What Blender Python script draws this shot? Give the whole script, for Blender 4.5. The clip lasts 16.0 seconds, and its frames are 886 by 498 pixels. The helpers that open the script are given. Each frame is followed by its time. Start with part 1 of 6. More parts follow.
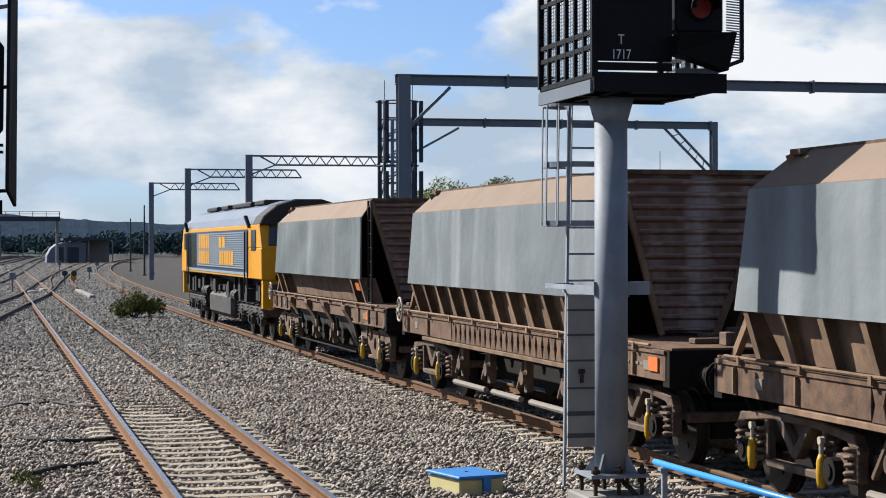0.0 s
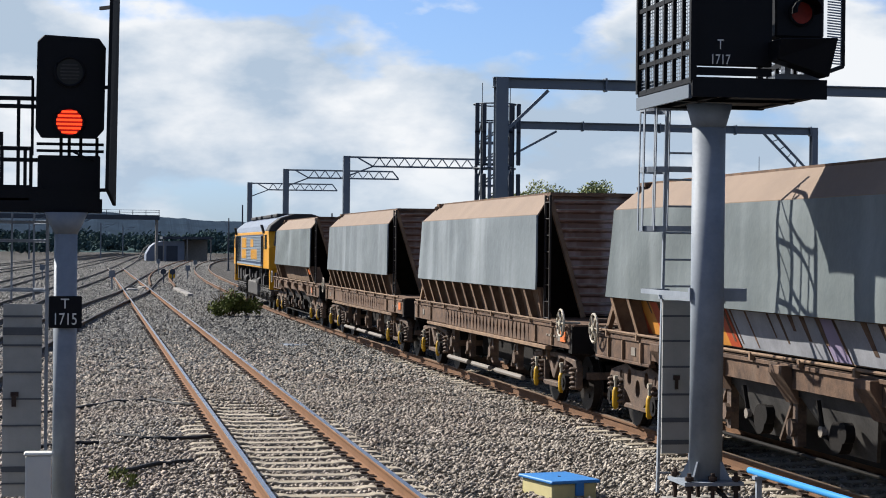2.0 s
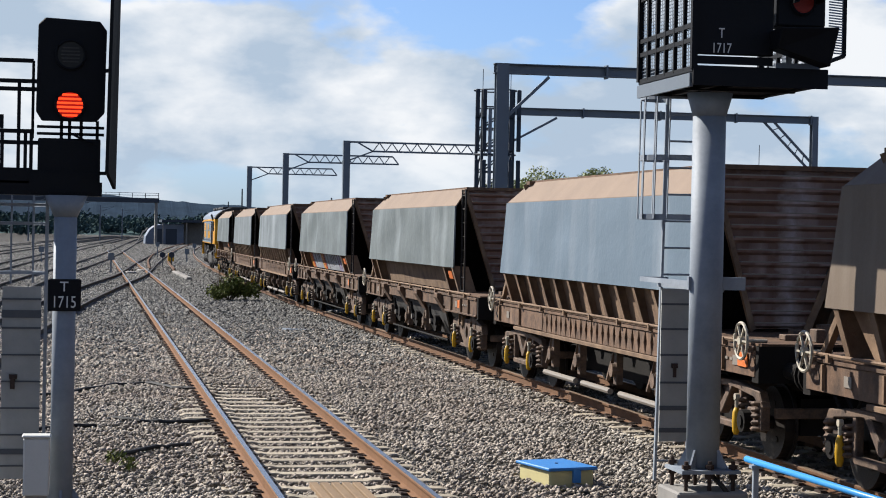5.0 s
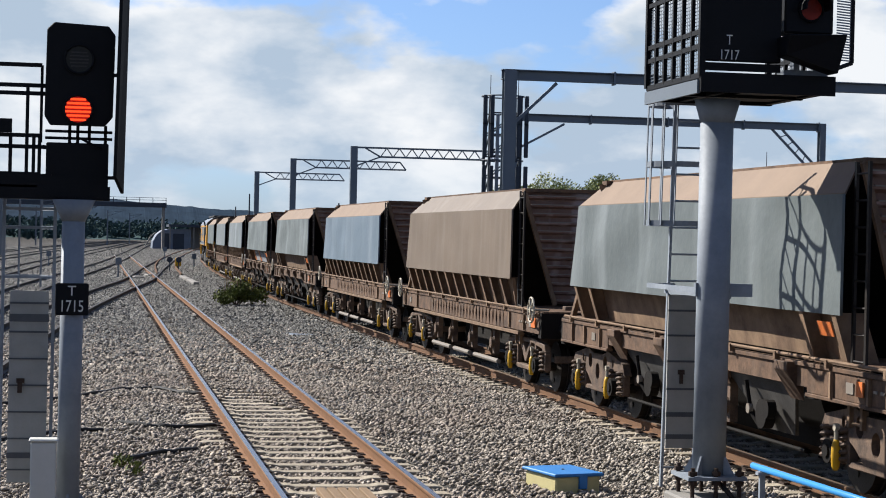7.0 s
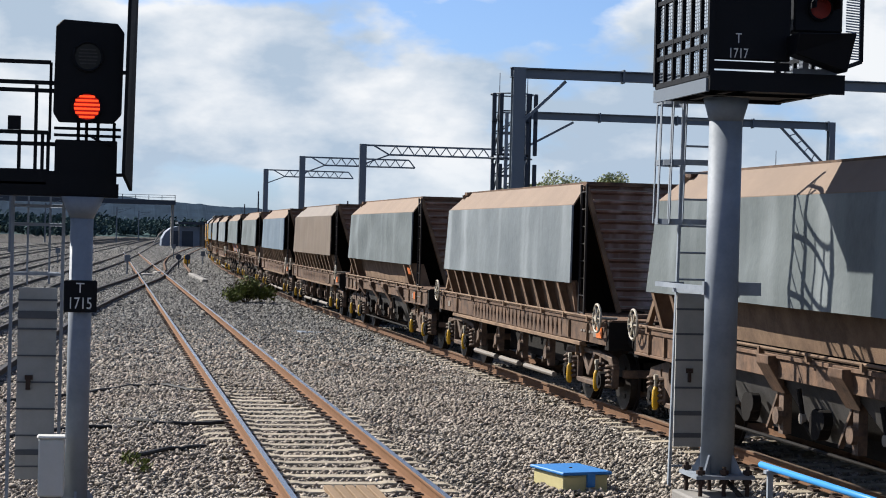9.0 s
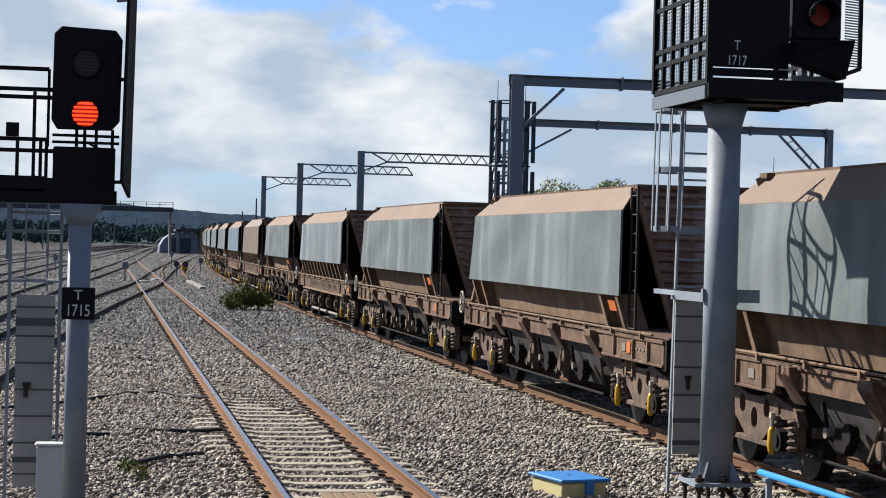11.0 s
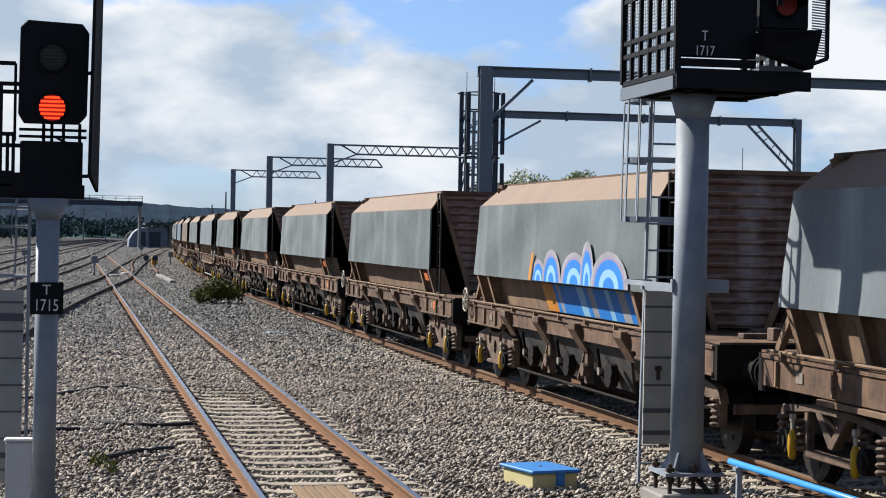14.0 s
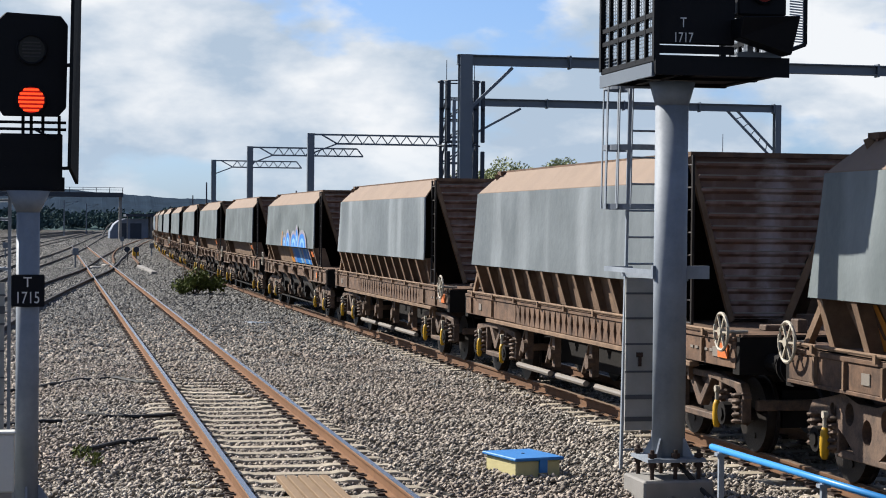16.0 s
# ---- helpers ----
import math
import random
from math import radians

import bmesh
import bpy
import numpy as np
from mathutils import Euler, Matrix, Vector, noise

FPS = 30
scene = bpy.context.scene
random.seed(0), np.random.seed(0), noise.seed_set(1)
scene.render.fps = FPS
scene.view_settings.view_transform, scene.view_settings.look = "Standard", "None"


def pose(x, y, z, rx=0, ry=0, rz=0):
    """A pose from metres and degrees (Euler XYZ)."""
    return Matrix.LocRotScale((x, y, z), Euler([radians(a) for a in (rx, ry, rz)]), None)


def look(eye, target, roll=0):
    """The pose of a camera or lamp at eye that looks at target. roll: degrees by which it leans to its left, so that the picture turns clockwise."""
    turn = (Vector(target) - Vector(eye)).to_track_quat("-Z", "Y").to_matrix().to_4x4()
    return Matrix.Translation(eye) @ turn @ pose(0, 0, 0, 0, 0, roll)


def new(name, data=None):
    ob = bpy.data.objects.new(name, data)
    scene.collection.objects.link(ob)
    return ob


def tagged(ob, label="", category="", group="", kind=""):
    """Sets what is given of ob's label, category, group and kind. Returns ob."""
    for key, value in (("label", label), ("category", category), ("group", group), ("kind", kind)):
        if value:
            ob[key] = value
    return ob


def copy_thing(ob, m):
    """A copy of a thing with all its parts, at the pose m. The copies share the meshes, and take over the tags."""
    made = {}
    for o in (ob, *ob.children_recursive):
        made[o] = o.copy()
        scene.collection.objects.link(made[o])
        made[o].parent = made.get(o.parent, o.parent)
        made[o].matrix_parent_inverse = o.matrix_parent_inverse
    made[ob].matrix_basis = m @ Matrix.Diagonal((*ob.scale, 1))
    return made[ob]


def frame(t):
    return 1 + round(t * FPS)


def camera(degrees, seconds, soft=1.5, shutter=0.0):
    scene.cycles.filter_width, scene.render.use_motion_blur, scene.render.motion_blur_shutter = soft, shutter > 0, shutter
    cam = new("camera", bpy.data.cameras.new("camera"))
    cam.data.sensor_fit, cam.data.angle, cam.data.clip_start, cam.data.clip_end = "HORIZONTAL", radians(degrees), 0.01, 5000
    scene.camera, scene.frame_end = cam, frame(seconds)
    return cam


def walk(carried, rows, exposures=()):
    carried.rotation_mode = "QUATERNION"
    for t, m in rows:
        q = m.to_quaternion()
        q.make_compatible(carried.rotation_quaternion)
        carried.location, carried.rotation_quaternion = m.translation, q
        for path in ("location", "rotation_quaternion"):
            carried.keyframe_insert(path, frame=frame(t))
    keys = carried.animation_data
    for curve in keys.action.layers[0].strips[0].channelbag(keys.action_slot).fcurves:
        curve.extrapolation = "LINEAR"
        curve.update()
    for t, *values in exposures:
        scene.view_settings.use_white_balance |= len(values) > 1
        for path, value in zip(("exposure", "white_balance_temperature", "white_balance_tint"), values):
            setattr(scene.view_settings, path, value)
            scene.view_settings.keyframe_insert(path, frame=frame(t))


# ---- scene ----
# ---- camera and its walk ----
cam = camera(25.98, 16.0, soft=1.0)
CAM_ROWS = [
    (0, -1.835, 0.022, 2.521, 13.270, -0.119, -0.124), (0.5, -1.850, 0.008, 2.525, 12.294, -0.106, -0.268),
    (1, -1.853, 0.007, 2.521, 11.976, -0.180, 0.023), (1.5, -1.841, 0.012, 2.530, 11.133, -0.039, 0.158),
    (2, -1.826, 0.021, 2.530, 10.398, -0.055, 0.593), (2.5, -1.825, 0.026, 2.530, 10.356, -0.197, 0.891),
    (3, -1.832, 0.016, 2.533, 10.628, -0.404, 0.886), (3.5, -1.827, 0.020, 2.533, 10.305, -0.482, 0.989),
    (4, -1.828, 0.022, 2.536, 10.386, -0.499, 1.044), (6.5, -1.831, -0.001, 2.538, 10.328, -0.385, 1.219),
    (7, -1.833, 0.000, 2.536, 10.215, -0.320, 1.306), (7.5, -1.828, 0.013, 2.535, 10.049, -0.353, 1.375),
    (8, -1.835, 0.001, 2.540, 10.207, -0.455, 1.366), (8.5, -1.824, 0.016, 2.539, 9.952, -0.325, 1.475),
    (9, -1.827, 0.004, 2.536, 9.953, -0.386, 1.436), (11.5, -1.830, 0.025, 2.535, 10.066, -0.099, 1.482),
    (12, -1.829, 0.020, 2.533, 10.200, -0.051, 1.580), (12.5, -1.827, 0.021, 2.535, 10.050, -0.075, 1.676),
    (13, -1.827, 0.014, 2.535, 10.353, -0.176, 1.508), (13.5, -1.822, 0.029, 2.535, 10.700, -0.175, 1.099),
    (14, -1.820, 0.032, 2.536, 10.902, -0.392, 1.058), (14.5, -1.818, 0.031, 2.537, 11.024, -0.236, 1.035),
    (15, -1.821, 0.021, 2.538, 11.252, -0.402, 0.992), (15.5, -1.818, 0.016, 2.536, 11.298, -0.670, 1.006),
    (16, -1.819, 0.005, 2.537, 11.458, -0.724, 0.538)]


def cam_pose(x, y, z, yaw, pitch, roll):
    a, b = radians(yaw), radians(pitch)
    way = Vector((math.sin(a) * math.cos(b), math.cos(a) * math.cos(b), math.sin(b)))
    eye = Vector((x, y, z))
    return look(eye, eye + way, roll)


walk(cam, [(r[0], cam_pose(*r[1:])) for r in CAM_ROWS])

# ---- world, sun, exposure ----
SUN_AZ, SUN_EL = 45.0, 37.5          # degrees left of the +y way, and above the ground
scene.view_settings.exposure = 1.13


def node(nt, kind, **values):
    n = nt.nodes.new(kind)
    for k, v in values.items():
        n.inputs[k.replace("_", " ")].default_value = v
    return n


def build_world():
    w = bpy.data.worlds.new("world")
    scene.world = w
    w.use_nodes = True
    nt = w.node_tree
    nt.nodes.clear()
    L = nt.links.new
    sky = nt.nodes.new("ShaderNodeTexSky")
    sky.sky_type, sky.sun_disc = "NISHITA", False
    sky.sun_elevation, sky.sun_rotation = radians(SUN_EL), radians(-SUN_AZ)
    sky.air_density, sky.dust_density = 1.0, 0.6
    tc = nt.nodes.new("ShaderNodeTexCoord")
    sep = nt.nodes.new("ShaderNodeSeparateXYZ")
    L(tc.outputs["Generated"], sep.inputs[0])
    mp = nt.nodes.new("ShaderNodeMapping")
    mp.inputs["Location"].default_value, mp.inputs["Scale"].default_value = (0.37, 0.12, 0.0), (1.0, 1.0, 2.1)
    L(tc.outputs["Generated"], mp.inputs["Vector"])

    def noise_at(scale, detail, rough, distort, shift):
        n = node(nt, "ShaderNodeTexNoise", Scale=scale, Detail=detail, Roughness=rough, Distortion=distort)
        a = nt.nodes.new("ShaderNodeVectorMath"); a.operation = "ADD"; a.inputs[1].default_value = shift
        L(mp.outputs[0], a.inputs[0]); L(a.outputs[0], n.inputs["Vector"])
        return n.outputs["Fac"]

    def ramp(src, lo, hi, c0=(0, 0, 0, 1), c1=(1, 1, 1, 1)):
        r = nt.nodes.new("ShaderNodeValToRGB")
        r.color_ramp.elements[0].position, r.color_ramp.elements[1].position = lo, hi
        r.color_ramp.elements[0].color, r.color_ramp.elements[1].color = c0, c1
        L(src, r.inputs[0])
        return r.outputs[0]

    # clouds thin out with height above the horizon, as they do when seen more from below
    lift = nt.nodes.new("ShaderNodeMapRange")
    lift.inputs["From Min"].default_value, lift.inputs["From Max"].default_value = 0.08, 0.34
    lift.inputs["To Min"].default_value, lift.inputs["To Max"].default_value = 0.06, -0.11
    L(sep.outputs["Z"], lift.inputs["Value"])
    big = nt.nodes.new("ShaderNodeMath"); big.operation = "ADD"
    L(noise_at(8.0, 8.0, 0.50, 0.05, (0.2, 0, 0.03)), big.inputs[0]); L(lift.outputs[0], big.inputs[1])
    cover = ramp(big.outputs[0], 0.435, 0.505)
    # bright heads, blue-grey undersides
    tone = ramp(noise_at(11.0, 7.0, 0.52, 0.05, (3.1, 1.7, -0.06)), 0.40, 0.60, (0.50, 0.62, 0.77, 1), (0.98, 1.01, 1.05, 1))
    hz = nt.nodes.new("ShaderNodeMapRange")
    hz.inputs["From Min"].default_value, hz.inputs["From Max"].default_value = 0.0, 0.04
    hz.inputs["To Min"].default_value, hz.inputs["To Max"].default_value = 0.55, 1.0
    L(sep.outputs["Z"], hz.inputs["Value"])
    mul = nt.nodes.new("ShaderNodeMath"); mul.operation = "MULTIPLY"
    L(cover, mul.inputs[0]); L(hz.outputs[0], mul.inputs[1])
    tint = nt.nodes.new("ShaderNodeMix"); tint.data_type = "RGBA"; tint.blend_type = "MULTIPLY"
    tint.inputs[0].default_value = 1.0
    L(ramp(sep.outputs["Z"], 0.0, 0.16, (0.56, 0.80, 1.42, 1), (0.70, 0.86, 1.22, 1)), tint.inputs[7])
    L(sky.outputs[0], tint.inputs[6])
    bg_sky = node(nt, "ShaderNodeBackground", Strength=0.05)
    L(tint.outputs[2], bg_sky.inputs["Color"])
    bg_cl = node(nt, "ShaderNodeBackground", Strength=0.42)
    L(tone, bg_cl.inputs["Color"])
    mix = nt.nodes.new("ShaderNodeMixShader")
    L(mul.outputs[0], mix.inputs[0]); L(bg_sky.outputs[0], mix.inputs[1]); L(bg_cl.outputs[0], mix.inputs[2])
    out = nt.nodes.new("ShaderNodeOutputWorld")
    L(mix.outputs[0], out.inputs["Surface"])


build_world()
sun = new("sun", bpy.data.lights.new("sun", "SUN"))
sun.data.energy, sun.data.angle, sun.data.color = 5.0, radians(0.53), (1.0, 0.96, 0.89)
_a, _e = radians(SUN_AZ), radians(SUN_EL)
SUN_WAY = Vector((math.sin(_a) * math.cos(_e), -math.cos(_a) * math.cos(_e), -math.sin(_e)))
sun.rotation_mode = "QUATERNION"
sun.rotation_quaternion = SUN_WAY.to_track_quat("-Z", "Y")
sun.location = (-30, 40, 40)


# ---- materials ----
def material(name, base, rough=0.7, metal=0.0, dark=None, scale=3.0, amount=0.5, fine=40.0, bump=0.15, bump_scale=60.0,
             streak=0.0, streak_col=None, rand=0.0, spec=0.2, emit=None, emit_s=0.0, stretch=(1, 1, 1), bump_dist=0.01, island=0.0, streak_scale=1.6):
    """Paint, steel, stone: two scales of stain, fine relief, streaks that run down, and a shift from piece to piece."""
    m = bpy.data.materials.new(name)
    m.use_nodes = True
    nt = m.node_tree
    L = nt.links.new
    p = nt.nodes["Principled BSDF"]
    p.inputs["Roughness"].default_value, p.inputs["Metallic"].default_value = rough, metal
    p.inputs["Specular IOR Level"].default_value = spec
    dark = dark or tuple(c * 0.55 for c in base)
    tc = nt.nodes.new("ShaderNodeTexCoord")
    mp = nt.nodes.new("ShaderNodeMapping")
    mp.inputs["Scale"].default_value = stretch
    L(tc.outputs["Object"], mp.inputs["Vector"])
    vec = mp.outputs[0]
    if rand:
        oi = nt.nodes.new("ShaderNodeObjectInfo")
        off = nt.nodes.new("ShaderNodeVectorMath"); off.operation = "MULTIPLY_ADD"
        L(oi.outputs["Random"], off.inputs[0])
        off.inputs[1].default_value = (37, 53, 71)
        L(vec, off.inputs[2])
        vec = off.outputs[0]
    n1 = node(nt, "ShaderNodeTexNoise", Scale=scale, Detail=6.0, Roughness=0.6)
    n2 = node(nt, "ShaderNodeTexNoise", Scale=fine, Detail=4.0, Roughness=0.65)
    L(vec, n1.inputs["Vector"]); L(vec, n2.inputs["Vector"])
    r1 = nt.nodes.new("ShaderNodeValToRGB")
    r1.color_ramp.elements[0].position, r1.color_ramp.elements[1].position = 0.34, 0.66
    L(n1.outputs["Fac"], r1.inputs[0])
    av = nt.nodes.new("ShaderNodeMix"); av.data_type = "FLOAT"
    av.inputs[0].default_value = 0.35
    L(r1.outputs[0], av.inputs[2]); L(n2.outputs["Fac"], av.inputs[3])
    sc = nt.nodes.new("ShaderNodeMath"); sc.operation = "MULTIPLY"; sc.inputs[1].default_value = amount
    L(av.outputs[0], sc.inputs[0])
    mix = nt.nodes.new("ShaderNodeMix"); mix.data_type = "RGBA"
    mix.inputs[6].default_value, mix.inputs[7].default_value = (*base, 1), (*dark, 1)
    L(sc.outputs[0], mix.inputs[0])
    col = mix.outputs[2]
    if streak:
        ms = nt.nodes.new("ShaderNodeMapping"); ms.inputs["Scale"].default_value = (2.2, 2.2, 0.22)
        L(vec, ms.inputs["Vector"])
        n3 = node(nt, "ShaderNodeTexNoise", Scale=streak_scale, Detail=2.5, Roughness=0.5)
        L(ms.outputs[0], n3.inputs["Vector"])
        r3 = nt.nodes.new("ShaderNodeValToRGB")
        r3.color_ramp.elements[0].position, r3.color_ramp.elements[1].position = 0.5, 0.72
        L(n3.outputs["Fac"], r3.inputs[0])
        s3 = nt.nodes.new("ShaderNodeMath"); s3.operation = "MULTIPLY"; s3.inputs[1].default_value = streak
        L(r3.outputs[0], s3.inputs[0])
        mx = nt.nodes.new("ShaderNodeMix"); mx.data_type = "RGBA"
        mx.inputs[7].default_value = (*(streak_col or dark), 1)
        L(s3.outputs[0], mx.inputs[0]); L(col, mx.inputs[6])
        col = mx.outputs[2]
    if rand or island:
        src = nt.nodes.new("ShaderNodeNewGeometry").outputs["Random Per Island"] if island else oi.outputs["Random"]
        k = island or rand
        mr = nt.nodes.new("ShaderNodeMapRange")
        mr.inputs["To Min"].default_value, mr.inputs["To Max"].default_value = 1 - k, 1 + k
        L(src, mr.inputs["Value"])
        hs = nt.nodes.new("ShaderNodeHueSaturation")
        L(mr.outputs[0], hs.inputs["Value"]); L(col, hs.inputs["Color"])
        col = hs.outputs[0]
    L(col, p.inputs["Base Color"])
    rr = nt.nodes.new("ShaderNodeMapRange")
    rr.inputs["To Min"].default_value, rr.inputs["To Max"].default_value = max(0.05, rough - 0.12), min(1, rough + 0.12)
    L(n2.outputs["Fac"], rr.inputs["Value"]); L(rr.outputs[0], p.inputs["Roughness"])
    if bump:
        nb = node(nt, "ShaderNodeTexNoise", Scale=bump_scale, Detail=5.0, Roughness=0.6)
        L(vec, nb.inputs["Vector"])
        b = node(nt, "ShaderNodeBump", Strength=bump, Distance=bump_dist)
        L(nb.outputs["Fac"], b.inputs["Height"]); L(b.outputs[0], p.inputs["Normal"])
    if emit:
        p.inputs["Emission Color"].default_value, p.inputs["Emission Strength"].default_value = (*emit, 1), emit_s
    return m


M = {}
# Pale streaks on the hood paints: runs, with sheen off the dents coloured in.
M["hood"] = material("hood_grey_paint", (0.119, 0.136, 0.136), 0.55, dark=(0.0705, 0.0843, 0.0877), scale=0.45, amount=0.95, fine=6, streak=0.75,
                     streak_col=(0.185, 0.206, 0.211), rand=0.16, spec=0.2, bump=0.5, bump_scale=0.9, bump_dist=0.06, streak_scale=0.55)
M["hood_pale"] = material("hood_pale_grey_paint", (0.142, 0.161, 0.169), 0.55, dark=(0.086, 0.101, 0.11), scale=0.5, amount=0.95, fine=6, streak=0.8,
                          streak_col=(0.232, 0.254, 0.267), rand=0.12, spec=0.2, bump=0.5, bump_scale=0.9, bump_dist=0.06, streak_scale=0.55)
M["hood_blue"] = material("hood_blue_grey_paint", (0.11, 0.146, 0.182), 0.55, dark=(0.0804, 0.11, 0.139), scale=0.7, amount=0.7, streak=0.6,
                          streak_col=(0.187, 0.214, 0.243), rand=0.05, spec=0.16, bump=0.5, bump_scale=0.9, bump_dist=0.06, streak_scale=0.55)
M["hood_brown"] = material("hood_dusty_brown", (0.125, 0.0948, 0.0698), 0.6, dark=(0.0898, 0.0688, 0.0524), scale=0.9, amount=0.7, streak=0.5,
                           streak_col=(0.155, 0.127, 0.0998), rand=0.05, bump=0.3, bump_scale=1.1, bump_dist=0.04)
M["dust"] = material("dusty_hood_top", (0.194, 0.142, 0.105), 0.85, dark=(0.131, 0.098, 0.0759), scale=1.5, amount=0.6, fine=25, rand=0.07, bump=0.2)
M["rust"] = material("rusty_brown_steel", (0.152, 0.088, 0.053), 0.75, dark=(0.026, 0.017, 0.013), scale=4.6, amount=0.98, fine=26, streak=0.25,
                     streak_col=(0.20, 0.140, 0.098), rand=0.14, bump=0.4, bump_scale=30)
M["rust_dark"] = material("dark_rusty_steel", (0.208, 0.127, 0.102), 0.8, dark=(0.11, 0.0675, 0.056), scale=2.0, amount=0.8, streak=0.6,
                          streak_col=(0.39, 0.311, 0.311), rand=0.10, bump=0.3)
M["rust_light"] = material("dust_coated_steel", (0.227, 0.149, 0.0927), 0.85, dark=(0.0709, 0.0435, 0.0293), scale=2.8, amount=0.95, fine=24, streak=0.4, streak_col=(0.104, 0.0615, 0.0397), rand=0.15, bump=0.4)
M["bogie"] = material("grimy_bogie_steel", (0.151, 0.0984, 0.0671), 0.75, dark=(0.0291, 0.0235, 0.0212), scale=5, amount=0.95, rand=0.12, bump=0.4)
# Near-black, so that the shade beneath the wagons is part of the colour.
M["under"] = material("shade_black_underframe", (0.013, 0.011, 0.010), 0.85, dark=(0.006, 0.0055, 0.005), spec=0.1, scale=4, amount=0.8, bump=0.3)
M["wheel"] = material("worn_wheel_steel", (0.0258, 0.0215, 0.0189), 0.55, 0.5, scale=6, amount=0.7, bump=0.2)
M["damper"] = material("yellow_damper_paint", (0.421, 0.24, 0.0117), 0.5, dark=(0.292, 0.158, 0.0117), scale=12, amount=0.6, rand=0.08)
M["cream"] = material("cream_paint", (0.348, 0.316, 0.252), 0.55, dark=(0.211, 0.173, 0.132), scale=8, amount=0.6)
M["orange"] = material("orange_plate", (0.516, 0.138, 0.0344), 0.5, dark=(0.344, 0.0894, 0.0275), scale=10, amount=0.5)
M["pipe"] = material("pale_air_pipe", (0.186, 0.163, 0.139), 0.5, dark=(0.155, 0.132, 0.108), scale=6, amount=0.7)
M["railhead"] = material("polished_rail_head", (0.284, 0.279, 0.273), 0.28, 0.9, dark=(0.186, 0.17, 0.155), scale=3, amount=0.5, bump=0.05, stretch=(1, 0.05, 1))
M["railhead_rust"] = material("dull_rail_head", (0.205, 0.15, 0.108), 0.5, 0.5, dark=(0.132, 0.0843, 0.0542), scale=3, amount=0.6, bump=0.1)
M["railweb"] = material("rusty_rail_web", (0.159, 0.0757, 0.0318), 0.85, dark=(0.086, 0.0413, 0.0206), scale=5, amount=0.7, fine=50, bump=0.3)
M["railweb_dark"] = material("dark_rusty_rail_web", (0.12, 0.0585, 0.0267), 0.85, dark=(0.0602, 0.031, 0.0172), scale=5, amount=0.7, fine=50, bump=0.3)
# Almost black: the shaded side of the backlit rails is put into the colour.
M["rail_far"] = material("shaded_far_rail", (0.0241, 0.0198, 0.0181), 0.7, 0.0, scale=2, amount=0.6)
M["sleeper"] = material("concrete_sleeper", (0.307, 0.266, 0.203), 0.9, dark=(0.172, 0.14, 0.104), scale=5, amount=0.85, rand=0.14, bump=0.3)
M["sleeper_far"] = material("dark_far_sleeper", (0.11, 0.0999, 0.0903), 0.9, scale=4, amount=0.7)
M["clip"] = material("rail_clip_steel", (0.043, 0.0275, 0.0215), 0.8, scale=30)
M["ballast"] = material("ballast_stones", (0.272, 0.244, 0.206), 0.9, dark=(0.214, 0.17, 0.139), scale=0.3, amount=0.9, fine=30, bump=0.3, bump_scale=90, island=0.48)
# Greyer copy of the ballast, darkened for the shade between far stones.
M["ballast_far_dark"] = material("far_ballast_stones_darkened", (0.143, 0.138, 0.129), 0.9, dark=(0.083, 0.080, 0.076), scale=0.3, amount=0.85, fine=30, bump=0.3, bump_scale=90, island=0.6)
M["galv"] = material("galvanised_steel", (0.218, 0.242, 0.27), 0.6, 0.0, dark=(0.113, 0.132, 0.161), scale=2.2, amount=0.95, fine=28, streak=0.35,
                     streak_col=(0.266, 0.29, 0.322), bump=0.08)
M["galv_blue"] = material("grey_mast_steel", (0.13, 0.153, 0.179), 0.55, 0.25, dark=(0.0972, 0.114, 0.137), scale=1.2, amount=0.6, bump=0.08)
M["black"] = material("black_signal_paint", (0.0055, 0.006, 0.008), 0.6, dark=(0.003, 0.0035, 0.0045), scale=3, amount=0.6, bump=0.08, spec=0.12)
M["lens_off"] = material("dark_signal_lens", (0.016, 0.016, 0.014), 0.5, spec=0.2, scale=20, amount=0.5)
M["lens_dim"] = material("unlit_red_lens", (0.22, 0.016, 0.008), 0.5, dark=(0.12, 0.01, 0.006), spec=0.2, scale=20, amount=0.5)
M["lamp_red"] = material("lit_red_lens", (0.5, 0.03, 0.01), 0.4, emit=(1.0, 0.06, 0.012), emit_s=0.8, bump=0)
M["lamp_glow"] = material("glowing_red_glass", (0.3, 0.01, 0.005), 0.4, emit=(1.0, 0.02, 0.008), emit_s=0.07, bump=0)
M["white"] = material("white_lettering", (0.516, 0.516, 0.503), 0.6, dark=(0.387, 0.387, 0.374), scale=20, amount=0.4, bump=0)
M["concrete"] = material("pale_concrete", (0.219, 0.206, 0.19), 0.9, dark=(0.129, 0.123, 0.113), scale=3, amount=0.7, bump=0.3)
M["panel"] = material("ladder_guard_sheet", (0.284, 0.28, 0.266), 0.55, 0.1, dark=(0.192, 0.192, 0.184), scale=3, amount=0.8, streak=0.6, streak_col=(0.355, 0.347, 0.327))
M["panel_trim"] = material("dark_guard_band", (0.0731, 0.0774, 0.086), 0.6, scale=5)
M["blue_lid"] = material("blue_plastic_lid", (0.0344, 0.165, 0.413), 0.45, dark=(0.0275, 0.124, 0.316), scale=4, amount=0.6, bump=0.1)
M["blue_pipe"] = material("blue_plastic_pipe", (0.0321, 0.199, 0.456), 0.38, dark=(0.0234, 0.146, 0.351), scale=3, amount=0.5, bump=0.05)
M["box_cream"] = material("cream_box_side", (0.461, 0.406, 0.203), 0.6, dark=(0.339, 0.291, 0.149), scale=6, amount=0.6)
